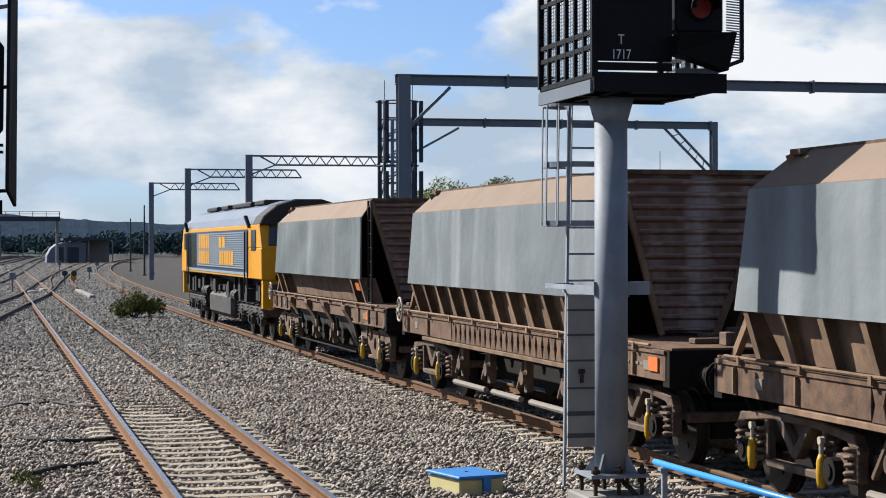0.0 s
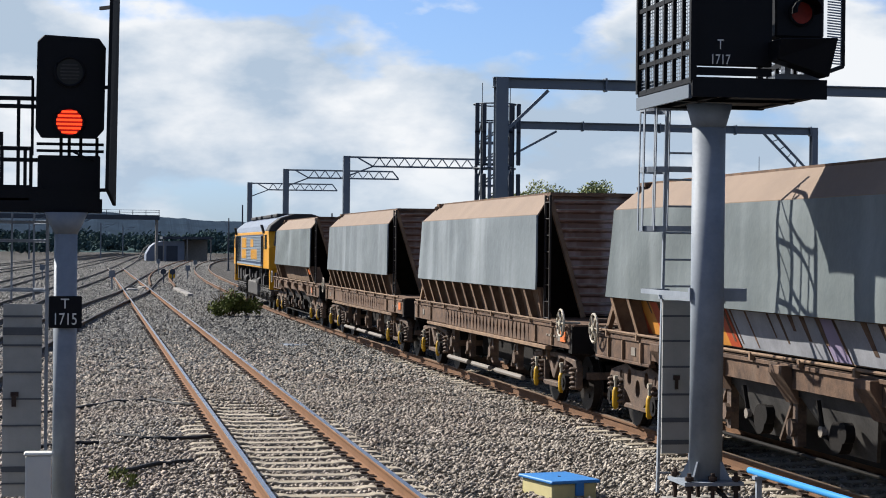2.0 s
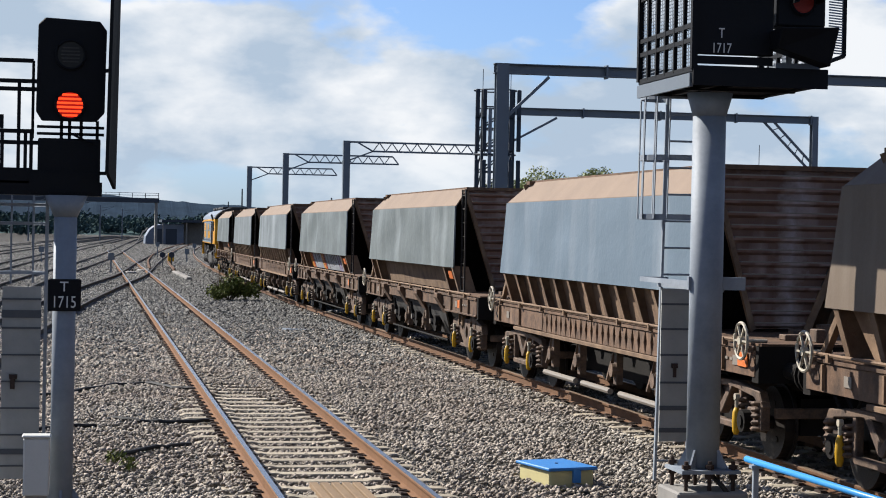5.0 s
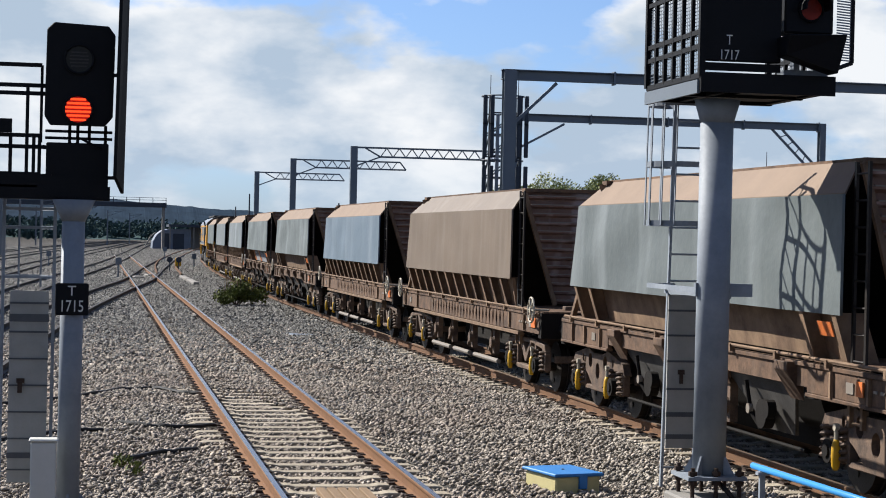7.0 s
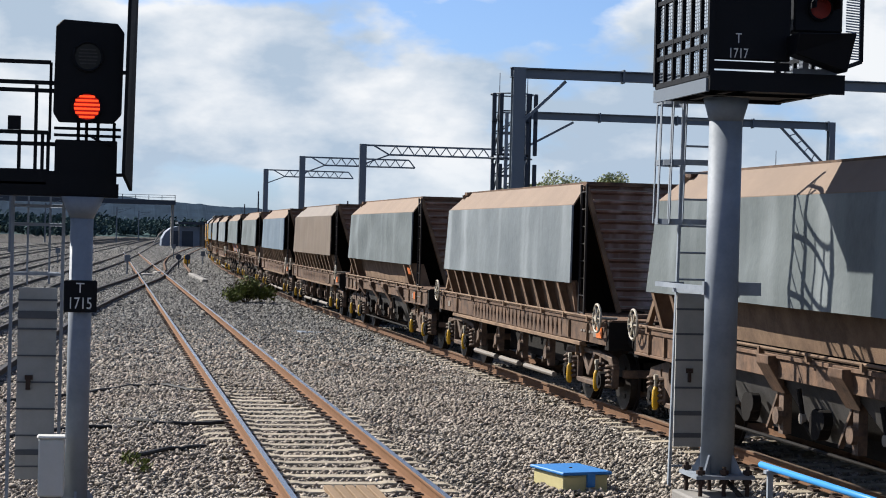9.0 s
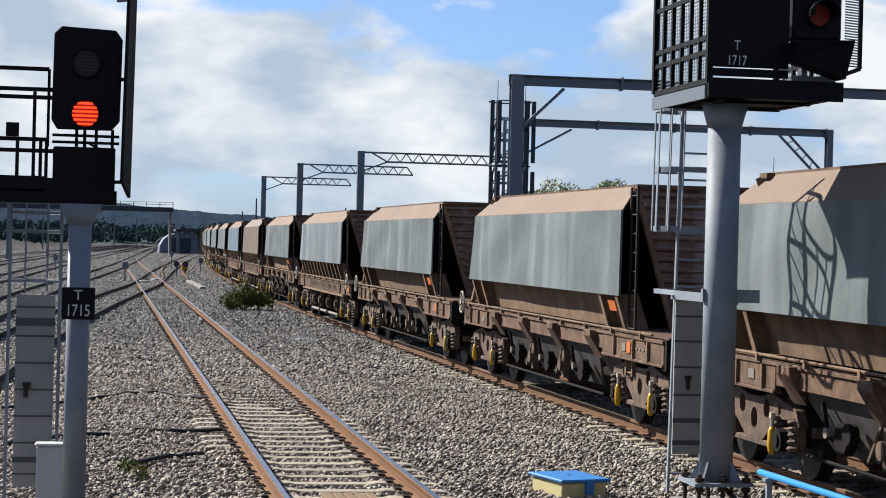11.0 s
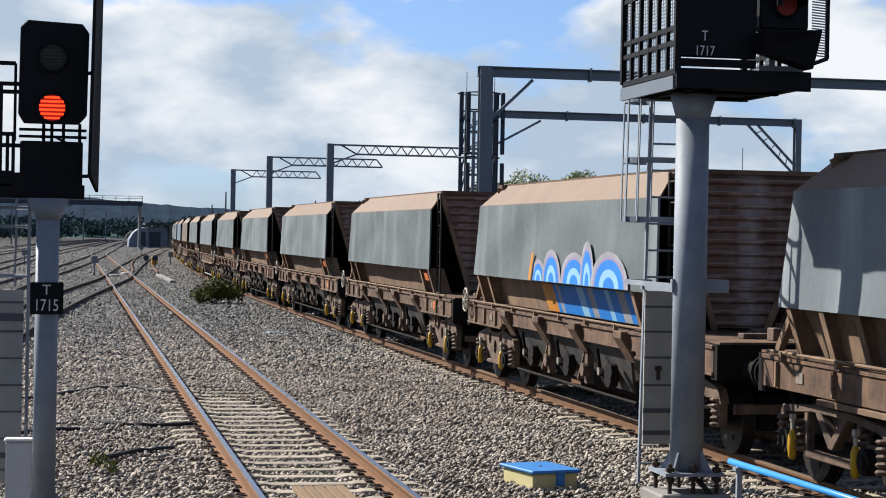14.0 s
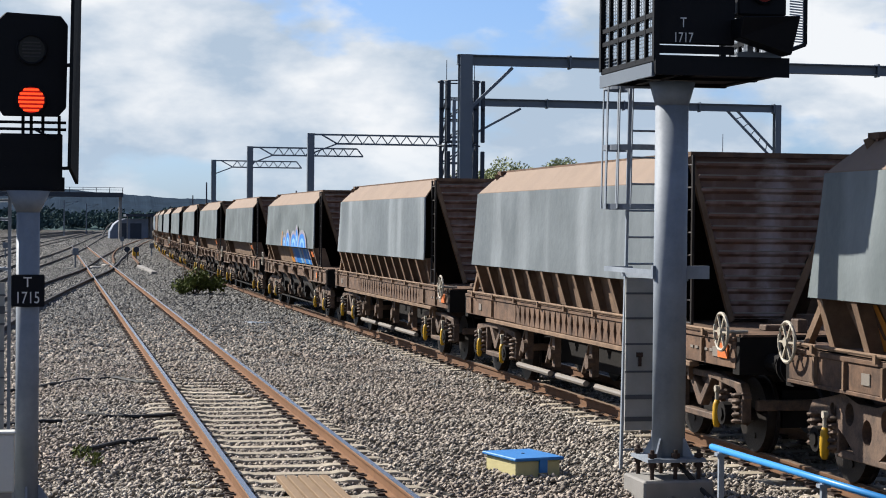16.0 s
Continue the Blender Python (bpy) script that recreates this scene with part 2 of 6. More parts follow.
M["cabinet"] = material("grey_cabinet_paint", (0.453, 0.453, 0.427), 0.55, dark=(0.365, 0.365, 0.34), scale=5, amount=0.5)
M["cable"] = material("black_cable", (0.02, 0.019, 0.018), 0.6, scale=10)
M["timber"] = material("weathered_timber", (0.179, 0.12, 0.0688), 0.85, dark=(0.131, 0.086, 0.0516), scale=3, amount=0.8, fine=60, stretch=(6, 1, 6), rand=0.15)
M["loco_y"] = material("golden_yellow_paint", (0.537, 0.248, 0.0103), 0.35, dark=(0.427, 0.193, 0.0103), scale=1.5, amount=0.4, bump=0.03)
M["loco_b"] = material("dark_blue_paint", (0.0206, 0.0413, 0.0894), 0.35, dark=(0.0151, 0.0289, 0.0619), scale=1.5, amount=0.5, bump=0.03)
M["loco_slat"] = material("blue_grey_grille_slat", (0.206, 0.248, 0.289), 0.45, dark=(0.138, 0.172, 0.213), scale=4, amount=0.5)
M["loco_roof"] = material("silver_grey_roof", (0.117, 0.141, 0.179), 0.45, 0.1, dark=(0.0619, 0.0757, 0.103), scale=0.8, amount=0.7, bump=0.08)
M["loco_dark"] = material("sooty_roof", (0.03, 0.028, 0.028), 0.7, scale=3)
M["loco_under"] = material("grey_underframe", (0.075, 0.070, 0.066), 0.7, dark=(0.018, 0.017, 0.016), scale=3, amount=0.9)
M["glass"] = material("dark_cab_glass", (0.012, 0.016, 0.02), 0.08, spec=0.7, bump=0, amount=0.2)
M["leaf"] = material("green_leaves", (0.105, 0.118, 0.028), 0.65, dark=(0.045, 0.058, 0.014), scale=6, amount=0.7, island=0.5, bump=0, spec=0.1)
# Pale green: backlight through the leaves and haze are put into the colour.
M["leaf_tree"] = material("tree_leaves", (0.24, 0.258, 0.108), 0.65, dark=(0.133, 0.154, 0.0623), scale=2, amount=0.6, island=0.35, bump=0)
M["bark"] = material("brown_bark", (0.086, 0.0602, 0.0387), 0.9, scale=8, bump=0.5)
# Hill and far-leaf colours carry the haze of distance as a blue tint.
M["hill"] = material("haze_tinted_wooded_hill", (0.020, 0.038, 0.062), 0.95, dark=(0.007, 0.016, 0.028), spec=0.03, scale=0.06, fine=0.3, amount=0.9, bump=0)
M["far_leaf"] = material("haze_tinted_far_leaves", (0.048, 0.080, 0.076), 0.9, dark=(0.024, 0.044, 0.050), spec=0.03, scale=0.12, fine=0.9, amount=0.8, island=0.3, bump=0)
M["grass"] = material("rough_grass", (0.0742, 0.0903, 0.029), 0.9, dark=(0.0451, 0.0548, 0.0193), scale=0.5, amount=0.8, bump=0.5)
# House walls take their haze from the base colour too.
M["town"] = material("haze_tinted_house_wall", (0.181, 0.187, 0.199), 0.9, dark=(0.12, 0.126, 0.144), scale=0.2, rand=0.5, bump=0)
M["shed"] = material("blue_grey_cladding", (0.14, 0.165, 0.21), 0.6, dark=(0.09, 0.11, 0.145), scale=1, amount=0.7)
M["bridge"] = material("dark_bridge_steel", (0.0361, 0.0451, 0.0602), 0.6, dark=(0.0241, 0.0301, 0.0421), scale=1, amount=0.6)
M["spray_blue"] = material("blue_spray_paint", (0.0219, 0.175, 0.497), 0.5, dark=(0.0146, 0.11, 0.365), scale=2.5, amount=0.7, bump=0)
M["spray_pale"] = material("pale_blue_spray_paint", (0.219, 0.402, 0.57), 0.5, scale=2, amount=0.4, bump=0)
M["spray_white"] = material("white_spray_paint", (0.297, 0.303, 0.323), 0.55, dark=(0.129, 0.129, 0.142), scale=2.5, amount=0.8, bump=0)
M["spray_red"] = material("red_spray_paint", (0.378, 0.0619, 0.0206), 0.55, scale=3, amount=0.6, bump=0)
M["spray_orange"] = material("orange_spray_paint", (0.495, 0.206, 0.0344), 0.55, scale=3, amount=0.6, bump=0)
M["spray_violet"] = material("mauve_spray_paint", (0.241, 0.199, 0.289), 0.55, scale=3, amount=0.4, bump=0)


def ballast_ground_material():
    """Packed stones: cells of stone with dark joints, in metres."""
    # Very dark base: the shade in the gaps between stones is coloured in.
    m = material("packed_ballast_shaded", (0.052, 0.047, 0.041), 0.95, dark=(0.033, 0.028, 0.024), scale=0.35, amount=0.7, bump=0)
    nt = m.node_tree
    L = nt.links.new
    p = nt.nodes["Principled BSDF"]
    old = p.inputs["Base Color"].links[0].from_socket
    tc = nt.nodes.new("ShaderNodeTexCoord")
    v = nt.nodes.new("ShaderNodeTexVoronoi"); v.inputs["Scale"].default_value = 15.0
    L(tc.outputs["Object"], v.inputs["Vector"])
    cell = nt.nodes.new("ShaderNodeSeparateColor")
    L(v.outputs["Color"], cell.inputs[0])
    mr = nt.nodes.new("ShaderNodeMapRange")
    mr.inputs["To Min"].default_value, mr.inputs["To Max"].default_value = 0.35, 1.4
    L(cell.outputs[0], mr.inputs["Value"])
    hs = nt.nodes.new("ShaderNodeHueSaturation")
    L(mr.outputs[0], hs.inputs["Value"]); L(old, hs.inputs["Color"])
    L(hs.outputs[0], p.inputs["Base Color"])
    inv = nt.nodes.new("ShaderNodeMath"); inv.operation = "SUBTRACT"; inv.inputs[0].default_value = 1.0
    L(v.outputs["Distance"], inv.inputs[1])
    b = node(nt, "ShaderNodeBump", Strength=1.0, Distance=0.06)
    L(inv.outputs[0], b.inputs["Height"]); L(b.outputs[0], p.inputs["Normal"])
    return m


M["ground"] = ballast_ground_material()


def spill_streak(m):
    """A pale run of spilt stone dust down the middle of the end sheets."""
    nt = m.node_tree
    L = nt.links.new
    p = nt.nodes["Principled BSDF"]
    old = p.inputs["Base Color"].links[0].from_socket
    tc = nt.nodes.new("ShaderNodeTexCoord")
    sep = nt.nodes.new("ShaderNodeSeparateXYZ")
    L(tc.outputs["Object"], sep.inputs[0])
    n = node(nt, "ShaderNodeTexNoise", Scale=2.6, Detail=6.0, Roughness=0.65)
    L(tc.outputs["Object"], n.inputs["Vector"])
    wob = nt.nodes.new("ShaderNodeMath"); wob.operation = "MULTIPLY_ADD"; wob.inputs[1].default_value = 0.7
    L(n.outputs["Fac"], wob.inputs[0]); L(sep.outputs["X"], wob.inputs[2])
    mid = nt.nodes.new("ShaderNodeMath"); mid.operation = "SUBTRACT"; mid.inputs[1].default_value = 0.42
    L(wob.outputs[0], mid.inputs[0])
    ab = nt.nodes.new("ShaderNodeMath"); ab.operation = "ABSOLUTE"
    L(mid.outputs[0], ab.inputs[0])
    mr = nt.nodes.new("ShaderNodeMapRange")
    mr.inputs["From Min"].default_value, mr.inputs["From Max"].default_value = 0.0, 0.22
    mr.inputs["To Min"].default_value, mr.inputs["To Max"].default_value = 0.75, 0.0
    L(ab.outputs[0], mr.inputs["Value"])
    mx = nt.nodes.new("ShaderNodeMix"); mx.data_type = "RGBA"
    mx.inputs[7].default_value = (0.40, 0.35, 0.36, 1)
    L(mr.outputs[0], mx.inputs[0]); L(old, mx.inputs[6]); L(mx.outputs[2], p.inputs["Base Color"])


spill_streak(M["rust_dark"])


# ---- mesh tools ----
class Shape:
    """Gathers simple solids into one mesh."""

    def __init__(self):
        self.v, self.f = [], []

    def add(self, verts, faces):
        n = len(self.v)
        self.v.extend([tuple(p) for p in verts])
        self.f.extend([tuple(i + n for i in q) for q in faces])
        return self

    def box(self, x0, x1, y0, y1, z0, z1):
        p = [(x, y, z) for z in (z0, z1) for y in (y0, y1) for x in (x0, x1)]
        return self.add(p, [(0, 2, 3, 1), (4, 5, 7, 6), (0, 1, 5, 4), (2, 6, 7, 3), (0, 4, 6, 2), (1, 3, 7, 5)])

    def hexa(self, p):
        """Eight corners: four below, four above, each ring counter-clockwise."""
        return self.add(p, [(3, 2, 1, 0), (4, 5, 6, 7), (0, 1, 5, 4), (1, 2, 6, 5), (2, 3, 7, 6), (3, 0, 4, 7)])

    def prism(self, outline, axis, a, b):
        """A flat outline pushed along an axis; outline in the two other axes, in order."""
        def at(u, w, d):
            return (d, u, w) if axis == "x" else (u, d, w) if axis == "y" else (u, w, d)
        n = len(outline)
        p = [at(u, w, a) for u, w in outline] + [at(u, w, b) for u, w in outline]
        f = [tuple(range(n - 1, -1, -1)), tuple(range(n, 2 * n))]
        f += [(i, (i + 1) % n, n + (i + 1) % n, n + i) for i in range(n)]
        return self.add(p, f)

    def bar(self, a, b, w, h=None, up=(0, 0, 1)):
        """A square bar from a to b."""
        h = h or w
        a, b = Vector(a), Vector(b)
        d = (b - a).normalized()
        u = Vector(up)
        if abs(d.dot(u)) > 0.98:
            u = Vector((1, 0, 0))
        s = d.cross(u).normalized() * (w / 2)
        t = s.cross(d).normalized() * (h / 2)
        return self.hexa([a - s - t, a + s - t, b + s - t, b - s - t, a - s + t, a + s + t, b + s + t, b - s + t])

    def tube(self, pts, r, n=8, caps=True):
        """A round rod along points; r may be a list."""
        pts = [Vector(p) for p in pts]
        rings = []
        for i, p in enumerate(pts):
            d = (pts[min(i + 1, len(pts) - 1)] - pts[max(i - 1, 0)]).normalized()
            u = Vector((0, 0, 1)) if abs(d.z) < 0.9 else Vector((1, 0, 0))
            s = d.cross(u).normalized()
            t = s.cross(d)
            ri = r[i] if isinstance(r, (list, tuple)) else r
            rings.append([p + (s * math.cos(k * math.tau / n) + t * math.sin(k * math.tau / n)) * ri for k in range(n)])
        f = []
        for i in range(len(pts) - 1):
            f += [(i * n + k, i * n + (k + 1) % n, (i + 1) * n + (k + 1) % n, (i + 1) * n + k) for k in range(n)]
        if caps:
            f += [tuple(range(n - 1, -1, -1)), tuple(range((len(pts) - 1) * n, len(pts) * n))]
        return self.add([q for ring in rings for q in ring], f)

    def ribbon(self, pts, t, h):
        """A flat strip bent along level points: t thick, h high."""
        v, n = [], len(pts)
        for i, p in enumerate(pts):
            a, b = pts[max(0, i - 1)], pts[min(n - 1, i + 1)]
            d = (Vector(b) - Vector(a)).normalized()
            s = Vector((d.y, -d.x, 0)) * (t / 2)
            v += [Vector(p) + s * k + Vector((0, 0, h / 2 * u)) for k, u in ((-1, -1), (1, -1), (1, 1), (-1, 1))]
        f = [(i * 4 + k, i * 4 + (k + 1) % 4, i * 4 + 4 + (k + 1) % 4, i * 4 + 4 + k) for i in range(n - 1) for k in range(4)]
        return self.add(v, f + [(3, 2, 1, 0), (n * 4 - 4, n * 4 - 3, n * 4 - 2, n * 4 - 1)])

    def disc(self, c, axis, r, w, n=20):
        c = Vector(c)
        d = Vector((1, 0, 0) if axis == "x" else (0, 1, 0) if axis == "y" else (0, 0, 1)) * (w / 2)
        return self.tube([c - d, c + d], r, n)

    def ring(self, c, axis, r, t, n=20):
        """A hoop of round section."""
        c = Vector(c)
        pts = []
        for k in range(n + 1):
            a = k * math.tau / n
            u, w = r * math.cos(a), r * math.sin(a)
            pts.append(c + Vector((0, u, w) if axis == "x" else (u, 0, w) if axis == "y" else (u, w, 0)))
        return self.tube(pts, t, 6, False)

    def mesh(self, name, bevel=0.0, smooth=False, weld=False):
        me = bpy.data.meshes.new(name)
        me.from_pydata(self.v, [], self.f)
        bm = bmesh.new()
        bm.from_mesh(me)
        if weld:
            bmesh.ops.remove_doubles(bm, verts=bm.verts, dist=1e-5)
        bmesh.ops.recalc_face_normals(bm, faces=bm.faces)
        if bevel:
            bmesh.ops.bevel(bm, geom=[e for e in bm.edges if len(e.link_faces) == 2 and e.calc_face_angle(0) > 0.5],
                            offset=bevel, segments=1, affect="EDGES", clamp_overlap=True)
        bm.to_mesh(me)
        bm.free()
        if smooth:
            me.polygons.foreach_set("use_smooth", [True] * len(me.polygons))
        me.update()
        return me


def part(name, shape, mat, parent=None, label="", bevel=0.0, smooth=False, m=None, weld=False):
    me = shape.mesh(name, bevel, smooth, weld) if isinstance(shape, Shape) else shape
    if mat is not None and not me.materials:
        me.materials.append(M[mat])
    ob = new(name, me)
    ob.parent = parent
    if m is not None:
        ob.matrix_basis = m
    if label:
        tagged(ob, label)
    return ob


def thing(name, label, category, m=None, group="", kind=""):
    ob = new(name)
    ob.empty_display_size = 0.2
    if m is not None:
        ob.matrix_basis = m
    return tagged(ob, label, category, group, kind)


def lettering(text, size, mat, parent, m, name="lettering"):
    cu = bpy.data.curves.new(name, "FONT")
    cu.body, cu.size, cu.align_x, cu.align_y, cu.extrude = text, size, "CENTER", "CENTER", 0.002
    tmp = bpy.data.objects.new(name, cu)
    scene.collection.objects.link(tmp)
    bpy.context.view_layer.update()
    me = bpy.data.meshes.new_from_object(tmp.evaluated_get(bpy.context.evaluated_depsgraph_get()))
    bpy.data.objects.remove(tmp)
    me.name = name
    me.materials.clear()
    me.materials.append(M[mat])
    ob = new(name, me)
    ob.parent, ob.matrix_basis = parent, m
    return ob


def holed_plate(s, outline, holes, x0, x1):
    """Adds an upright plate in the y-z plane, from x0 to x1, with round holes (y, z, r) through it."""
    cu = bpy.data.curves.new("plate", "CURVE")
    cu.dimensions, cu.fill_mode, cu.extrude = "2D", "BOTH", abs(x1 - x0) / 2
    rings = [outline] + [[(y + r * math.cos(k * math.tau / 14), z + r * 1.15 * math.sin(k * math.tau / 14)) for k in range(14)] for y, z, r in holes]
    for pts in rings:
        sp = cu.splines.new("POLY")
        sp.points.add(len(pts) - 1)
        for q, (y, z) in zip(sp.points, pts):
            q.co = (y, z, 0, 1)
        sp.use_cyclic_u = True
    tmp = bpy.data.objects.new("plate", cu)
    scene.collection.objects.link(tmp)
    bpy.context.view_layer.update()
    me = bpy.data.meshes.new_from_object(tmp.evaluated_get(bpy.context.evaluated_depsgraph_get()))
    bpy.data.objects.remove(tmp)
    mid = (x0 + x1) / 2
    s.add([(mid + v.co.z, v.co.x, v.co.y) for v in me.vertices], [tuple(p.vertices) for p in me.polygons])
    bpy.data.meshes.remove(me)
    return s


# ---- the lines of the place ----
GAUGE = 1.505
GROUND_Z = -0.20


def train_rail_x(y):
    """The near rail of the train's line: a gentle S."""
    if y > 72:
        return 5.40 + 0.000206 * (y - 72) ** 2
    return 5.40 + 0.0145 * (math.hypot(72 - y, 8) - 8)


def train_x(y):
    return train_rail_x(y) + GAUGE / 2


_ys = np.arange(-330.0, 420.0, 0.5)
_xs = np.array([train_x(y) for y in _ys])
_ss = np.concatenate([[0], np.cumsum(np.hypot(np.diff(_xs), np.diff(_ys)))])
_ss -= np.interp(0.0, _ys, _ss)


def on_line(s):
    y = float(np.interp(s, _ss, _ys))
    return Vector((train_x(y), y, 0))


def car_pose(s, half):
    """A car's pose with its two bogies on the line."""
    a, b = on_line(s - half), on_line(s + half)
    c, d = (a + b) / 2, b - a
    return pose(c.x, c.y, 0, 0, 0, -math.degrees(math.atan2(d.x, d.y)))


def travel(t):
    return 33.08 + 11.2405 * t + 0.118368 * t * t - 0.0010803 * t ** 3


# ---- ground and tracks ----
def smooth_line(pts, step=2.0):
    """A smooth curve of x over y through a few plan points."""
    ys = [p[1] for p in pts]
    xs = [p[0] for p in pts]
    out = []
    y = ys[0]
    while y <= ys[-1]:
        i = max(0, min(len(ys) - 2, int(np.searchsorted(ys, y)) - 1))
        t = (y - ys[i]) / (ys[i + 1] - ys[i])
        g = [(xs[min(j + 1, len(xs) - 1)] - xs[max(j - 1, 0)]) / (ys[min(j + 1, len(ys) - 1)] - ys[max(j - 1, 0)]) for j in (i, i + 1)]
        h = ys[i + 1] - ys[i]
        x = ((2 * t ** 3 - 3 * t ** 2 + 1) * xs[i] + (t ** 3 - 2 * t ** 2 + t) * h * g[0]
             + (-2 * t ** 3 + 3 * t ** 2) * xs[i + 1] + (t ** 3 - t ** 2) * h * g[1])
        out.append((x, y))
        y += step
    return out


RAIL_PROFILE = [(-0.070, -0.159), (0.070, -0.159), (0.070, -0.150), (0.012, -0.132), (0.010, -0.045), (0.034, -0.034),
                (0.036, -0.008), (0.028, 0.0), (-0.028, 0.0), (-0.036, -0.008), (-0.034, -0.034), (-0.010, -0.045), (-0.012, -0.132), (-0.070, -0.150)]


def sweep(line, off, profile):
    """A profile drawn along a plan line, off to its side."""
    s = Shape()
    n = len(profile)
    verts, faces = [], []
    for i, (x, y) in enumerate(line):
        a, b = line[max(0, i - 1)], line[min(len(line) - 1, i + 1)]
        d = Vector((b[0] - a[0], b[1] - a[1])).normalized()
        nx, ny = d.y, -d.x
        for u, z in profile:
            verts.append((x + nx * (off + u), y + ny * (off + u), z))
    for i in range(len(line) - 1):
        for k in range(n):
            faces.append((i * n + k, (i + 1) * n + k, (i + 1) * n + (k + 1) % n, i * n + (k + 1) % n))
    return s.add(verts, faces)


def build_ground():
    random.seed(3)
    s = Shape()
    xs = [-2500, -900, -300, -120, -60, -30, -20] + [-14 + 0.8 * i for i in range(36)] + [20, 30, 60, 120, 300, 900, 2500]
    ys = [-900, -300, -120, -50, -10, 6] + [10 + 0.9 * i for i in range(110)] + [115, 125, 140, 160, 190, 230, 280, 340, 420, 600, 900, 1500, 2600]
    v = []
    for y in ys:
        for x in xs:
            z = GROUND_Z
            if y < 56 and (abs(x - GAUGE / 2) < 1.0 or abs(x - train_x(y)) < 1.0):
                z -= 0.05
            elif -14 < x < 14 and 8 < y < 110:
                z += 0.012 * noise.noise(Vector((x * 0.7, y * 0.7, 0))) - 0.022
            v.append((x, y, z))
    n = len(xs)
    f = [(j * n + i, j * n + i + 1, (j + 1) * n + i + 1, (j + 1) * n + i) for j in range(len(ys) - 1) for i in range(n - 1)]
    s.add(v, f)
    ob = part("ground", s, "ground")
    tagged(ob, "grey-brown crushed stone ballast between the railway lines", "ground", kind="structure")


def build_stones():
    """Loose ballast stones over the nearer ground."""
    rng = np.random.default_rng(5)
    pts = []
    for y0 in range(13, 300):
        x0, x1 = -2.6 - 0.055 * y0, train_rail_x(y0) + 1.45
        k = int((x1 - x0) * (270 if y0 < 38 else 150 if y0 < 60 else 70 if y0 < 110 else 26 if y0 < 205 else 11))
        pts.append(np.stack([rng.uniform(x0, x1, k), rng.uniform(y0, y0 + 1, k)], 1))
    p = np.concatenate(pts)
    ax = np.abs(p[:, 0] - GAUGE / 2)
    tx = np.array([train_x(y) for y in p[:, 1]])
    bx = np.abs(p[:, 0] - tx)
    keep = np.ones(len(p), bool)
    for d, ylim in ((ax, 34.0), (bx, 60.0)):
        keep &= np.abs(d - GAUGE / 2) > 0.09
        ph = np.mod(p[:, 1] - 10.0, 0.63)
        on_sleeper = (ph < 0.25) & (d < 1.26)
        hide = rng.uniform(0, 1, len(p)) < np.where(d < 0.75, 0.97, 0.72)
        keep &= ~(on_sleeper & (p[:, 1] < ylim) & hide)
    p = p[keep]
    n = len(p)
    r = rng.uniform(0.016, 0.040, n) * np.where(p[:, 1] < 38, 1.0, np.where(p[:, 1] < 60, 1.4, np.where(p[:, 1] < 110, 2.0, np.where(p[:, 1] < 205, 2.8, 3.6))))
    z = GROUND_Z + 0.012 + rng.uniform(-0.004, 0.03, n)
    z = z + 0.02 * np.sin(p[:, 0] * 2.1 + p[:, 1]) * np.sin(p[:, 1] * 1.3)
    nearby = (np.abs(p[:, 0] - GAUGE / 2) < 1.5) | (np.abs(p[:, 0] - np.array([train_x(y) for y in p[:, 1]])) < 1.5)
    z = np.where(nearby, np.minimum(z, -0.165), z)
    # the cribs of the nearer sleepers are only part filled
    da, dt = np.abs(p[:, 0] - GAUGE / 2), np.abs(p[:, 0] - np.array([train_x(y) for y in p[:, 1]]))
    bare = ((da < 1.35) & ~((p[:, 0] < -0.1) & (p[:, 1] < 25)) & (p[:, 1] < 30.5 + 1.5 * np.sin(3 * p[:, 0]))) | ((dt < 1.22) & (p[:, 1] < 52) & (np.sin(0.35 * p[:, 1]) > -0.5))
    z = np.where(bare, np.minimum(z, -0.224 + rng.uniform(0, 0.025, n)), z)
    base = np.array([(1, 0, 0), (-1, 0, 0), (0, 1, 0), (0, -1, 0), (0, 0, 1), (0, 0, -1)], float)
    size = rng.uniform(0.65, 1.35, (n, 6, 1)) * r[:, None, None]
    v = base[None] * size + rng.normal(0, 0.22, (n, 6, 3)) * r[:, None, None]
    v[:, :, 2] *= 0.75
    a = rng.uniform(0, math.tau, n)
    b = rng.normal(0, 0.5, n)
    y2, z2 = v[:, :, 1] * np.cos(b)[:, None] - v[:, :, 2] * np.sin(b)[:, None], v[:, :, 1] * np.sin(b)[:, None] + v[:, :, 2] * np.cos(b)[:, None]
    x3, y3 = v[:, :, 0] * np.cos(a)[:, None] - y2 * np.sin(a)[:, None], v[:, :, 0] * np.sin(a)[:, None] + y2 * np.cos(a)[:, None]
    v = np.stack([x3 + p[:, 0:1], y3 + p[:, 1:2], z2 + z[:, None]], 2)
    tri = np.array([(0, 2, 4), (2, 1, 4), (1, 3, 4), (3, 0, 4), (2, 0, 5), (1, 2, 5), (3, 1, 5), (0, 3, 5)])
    # Stones past about 44 m take the copy with shade in its colour.
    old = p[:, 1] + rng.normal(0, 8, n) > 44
    for pick, mat, label in ((~old, "ballast", "loose grey and brown crushed ballast stones"), (old, "ballast_far_dark", "crushed ballast stones further along, shade between them in their grey")):
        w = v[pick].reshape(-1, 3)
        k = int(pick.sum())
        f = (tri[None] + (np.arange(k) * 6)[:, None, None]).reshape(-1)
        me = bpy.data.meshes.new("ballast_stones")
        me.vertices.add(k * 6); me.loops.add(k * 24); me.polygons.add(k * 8)
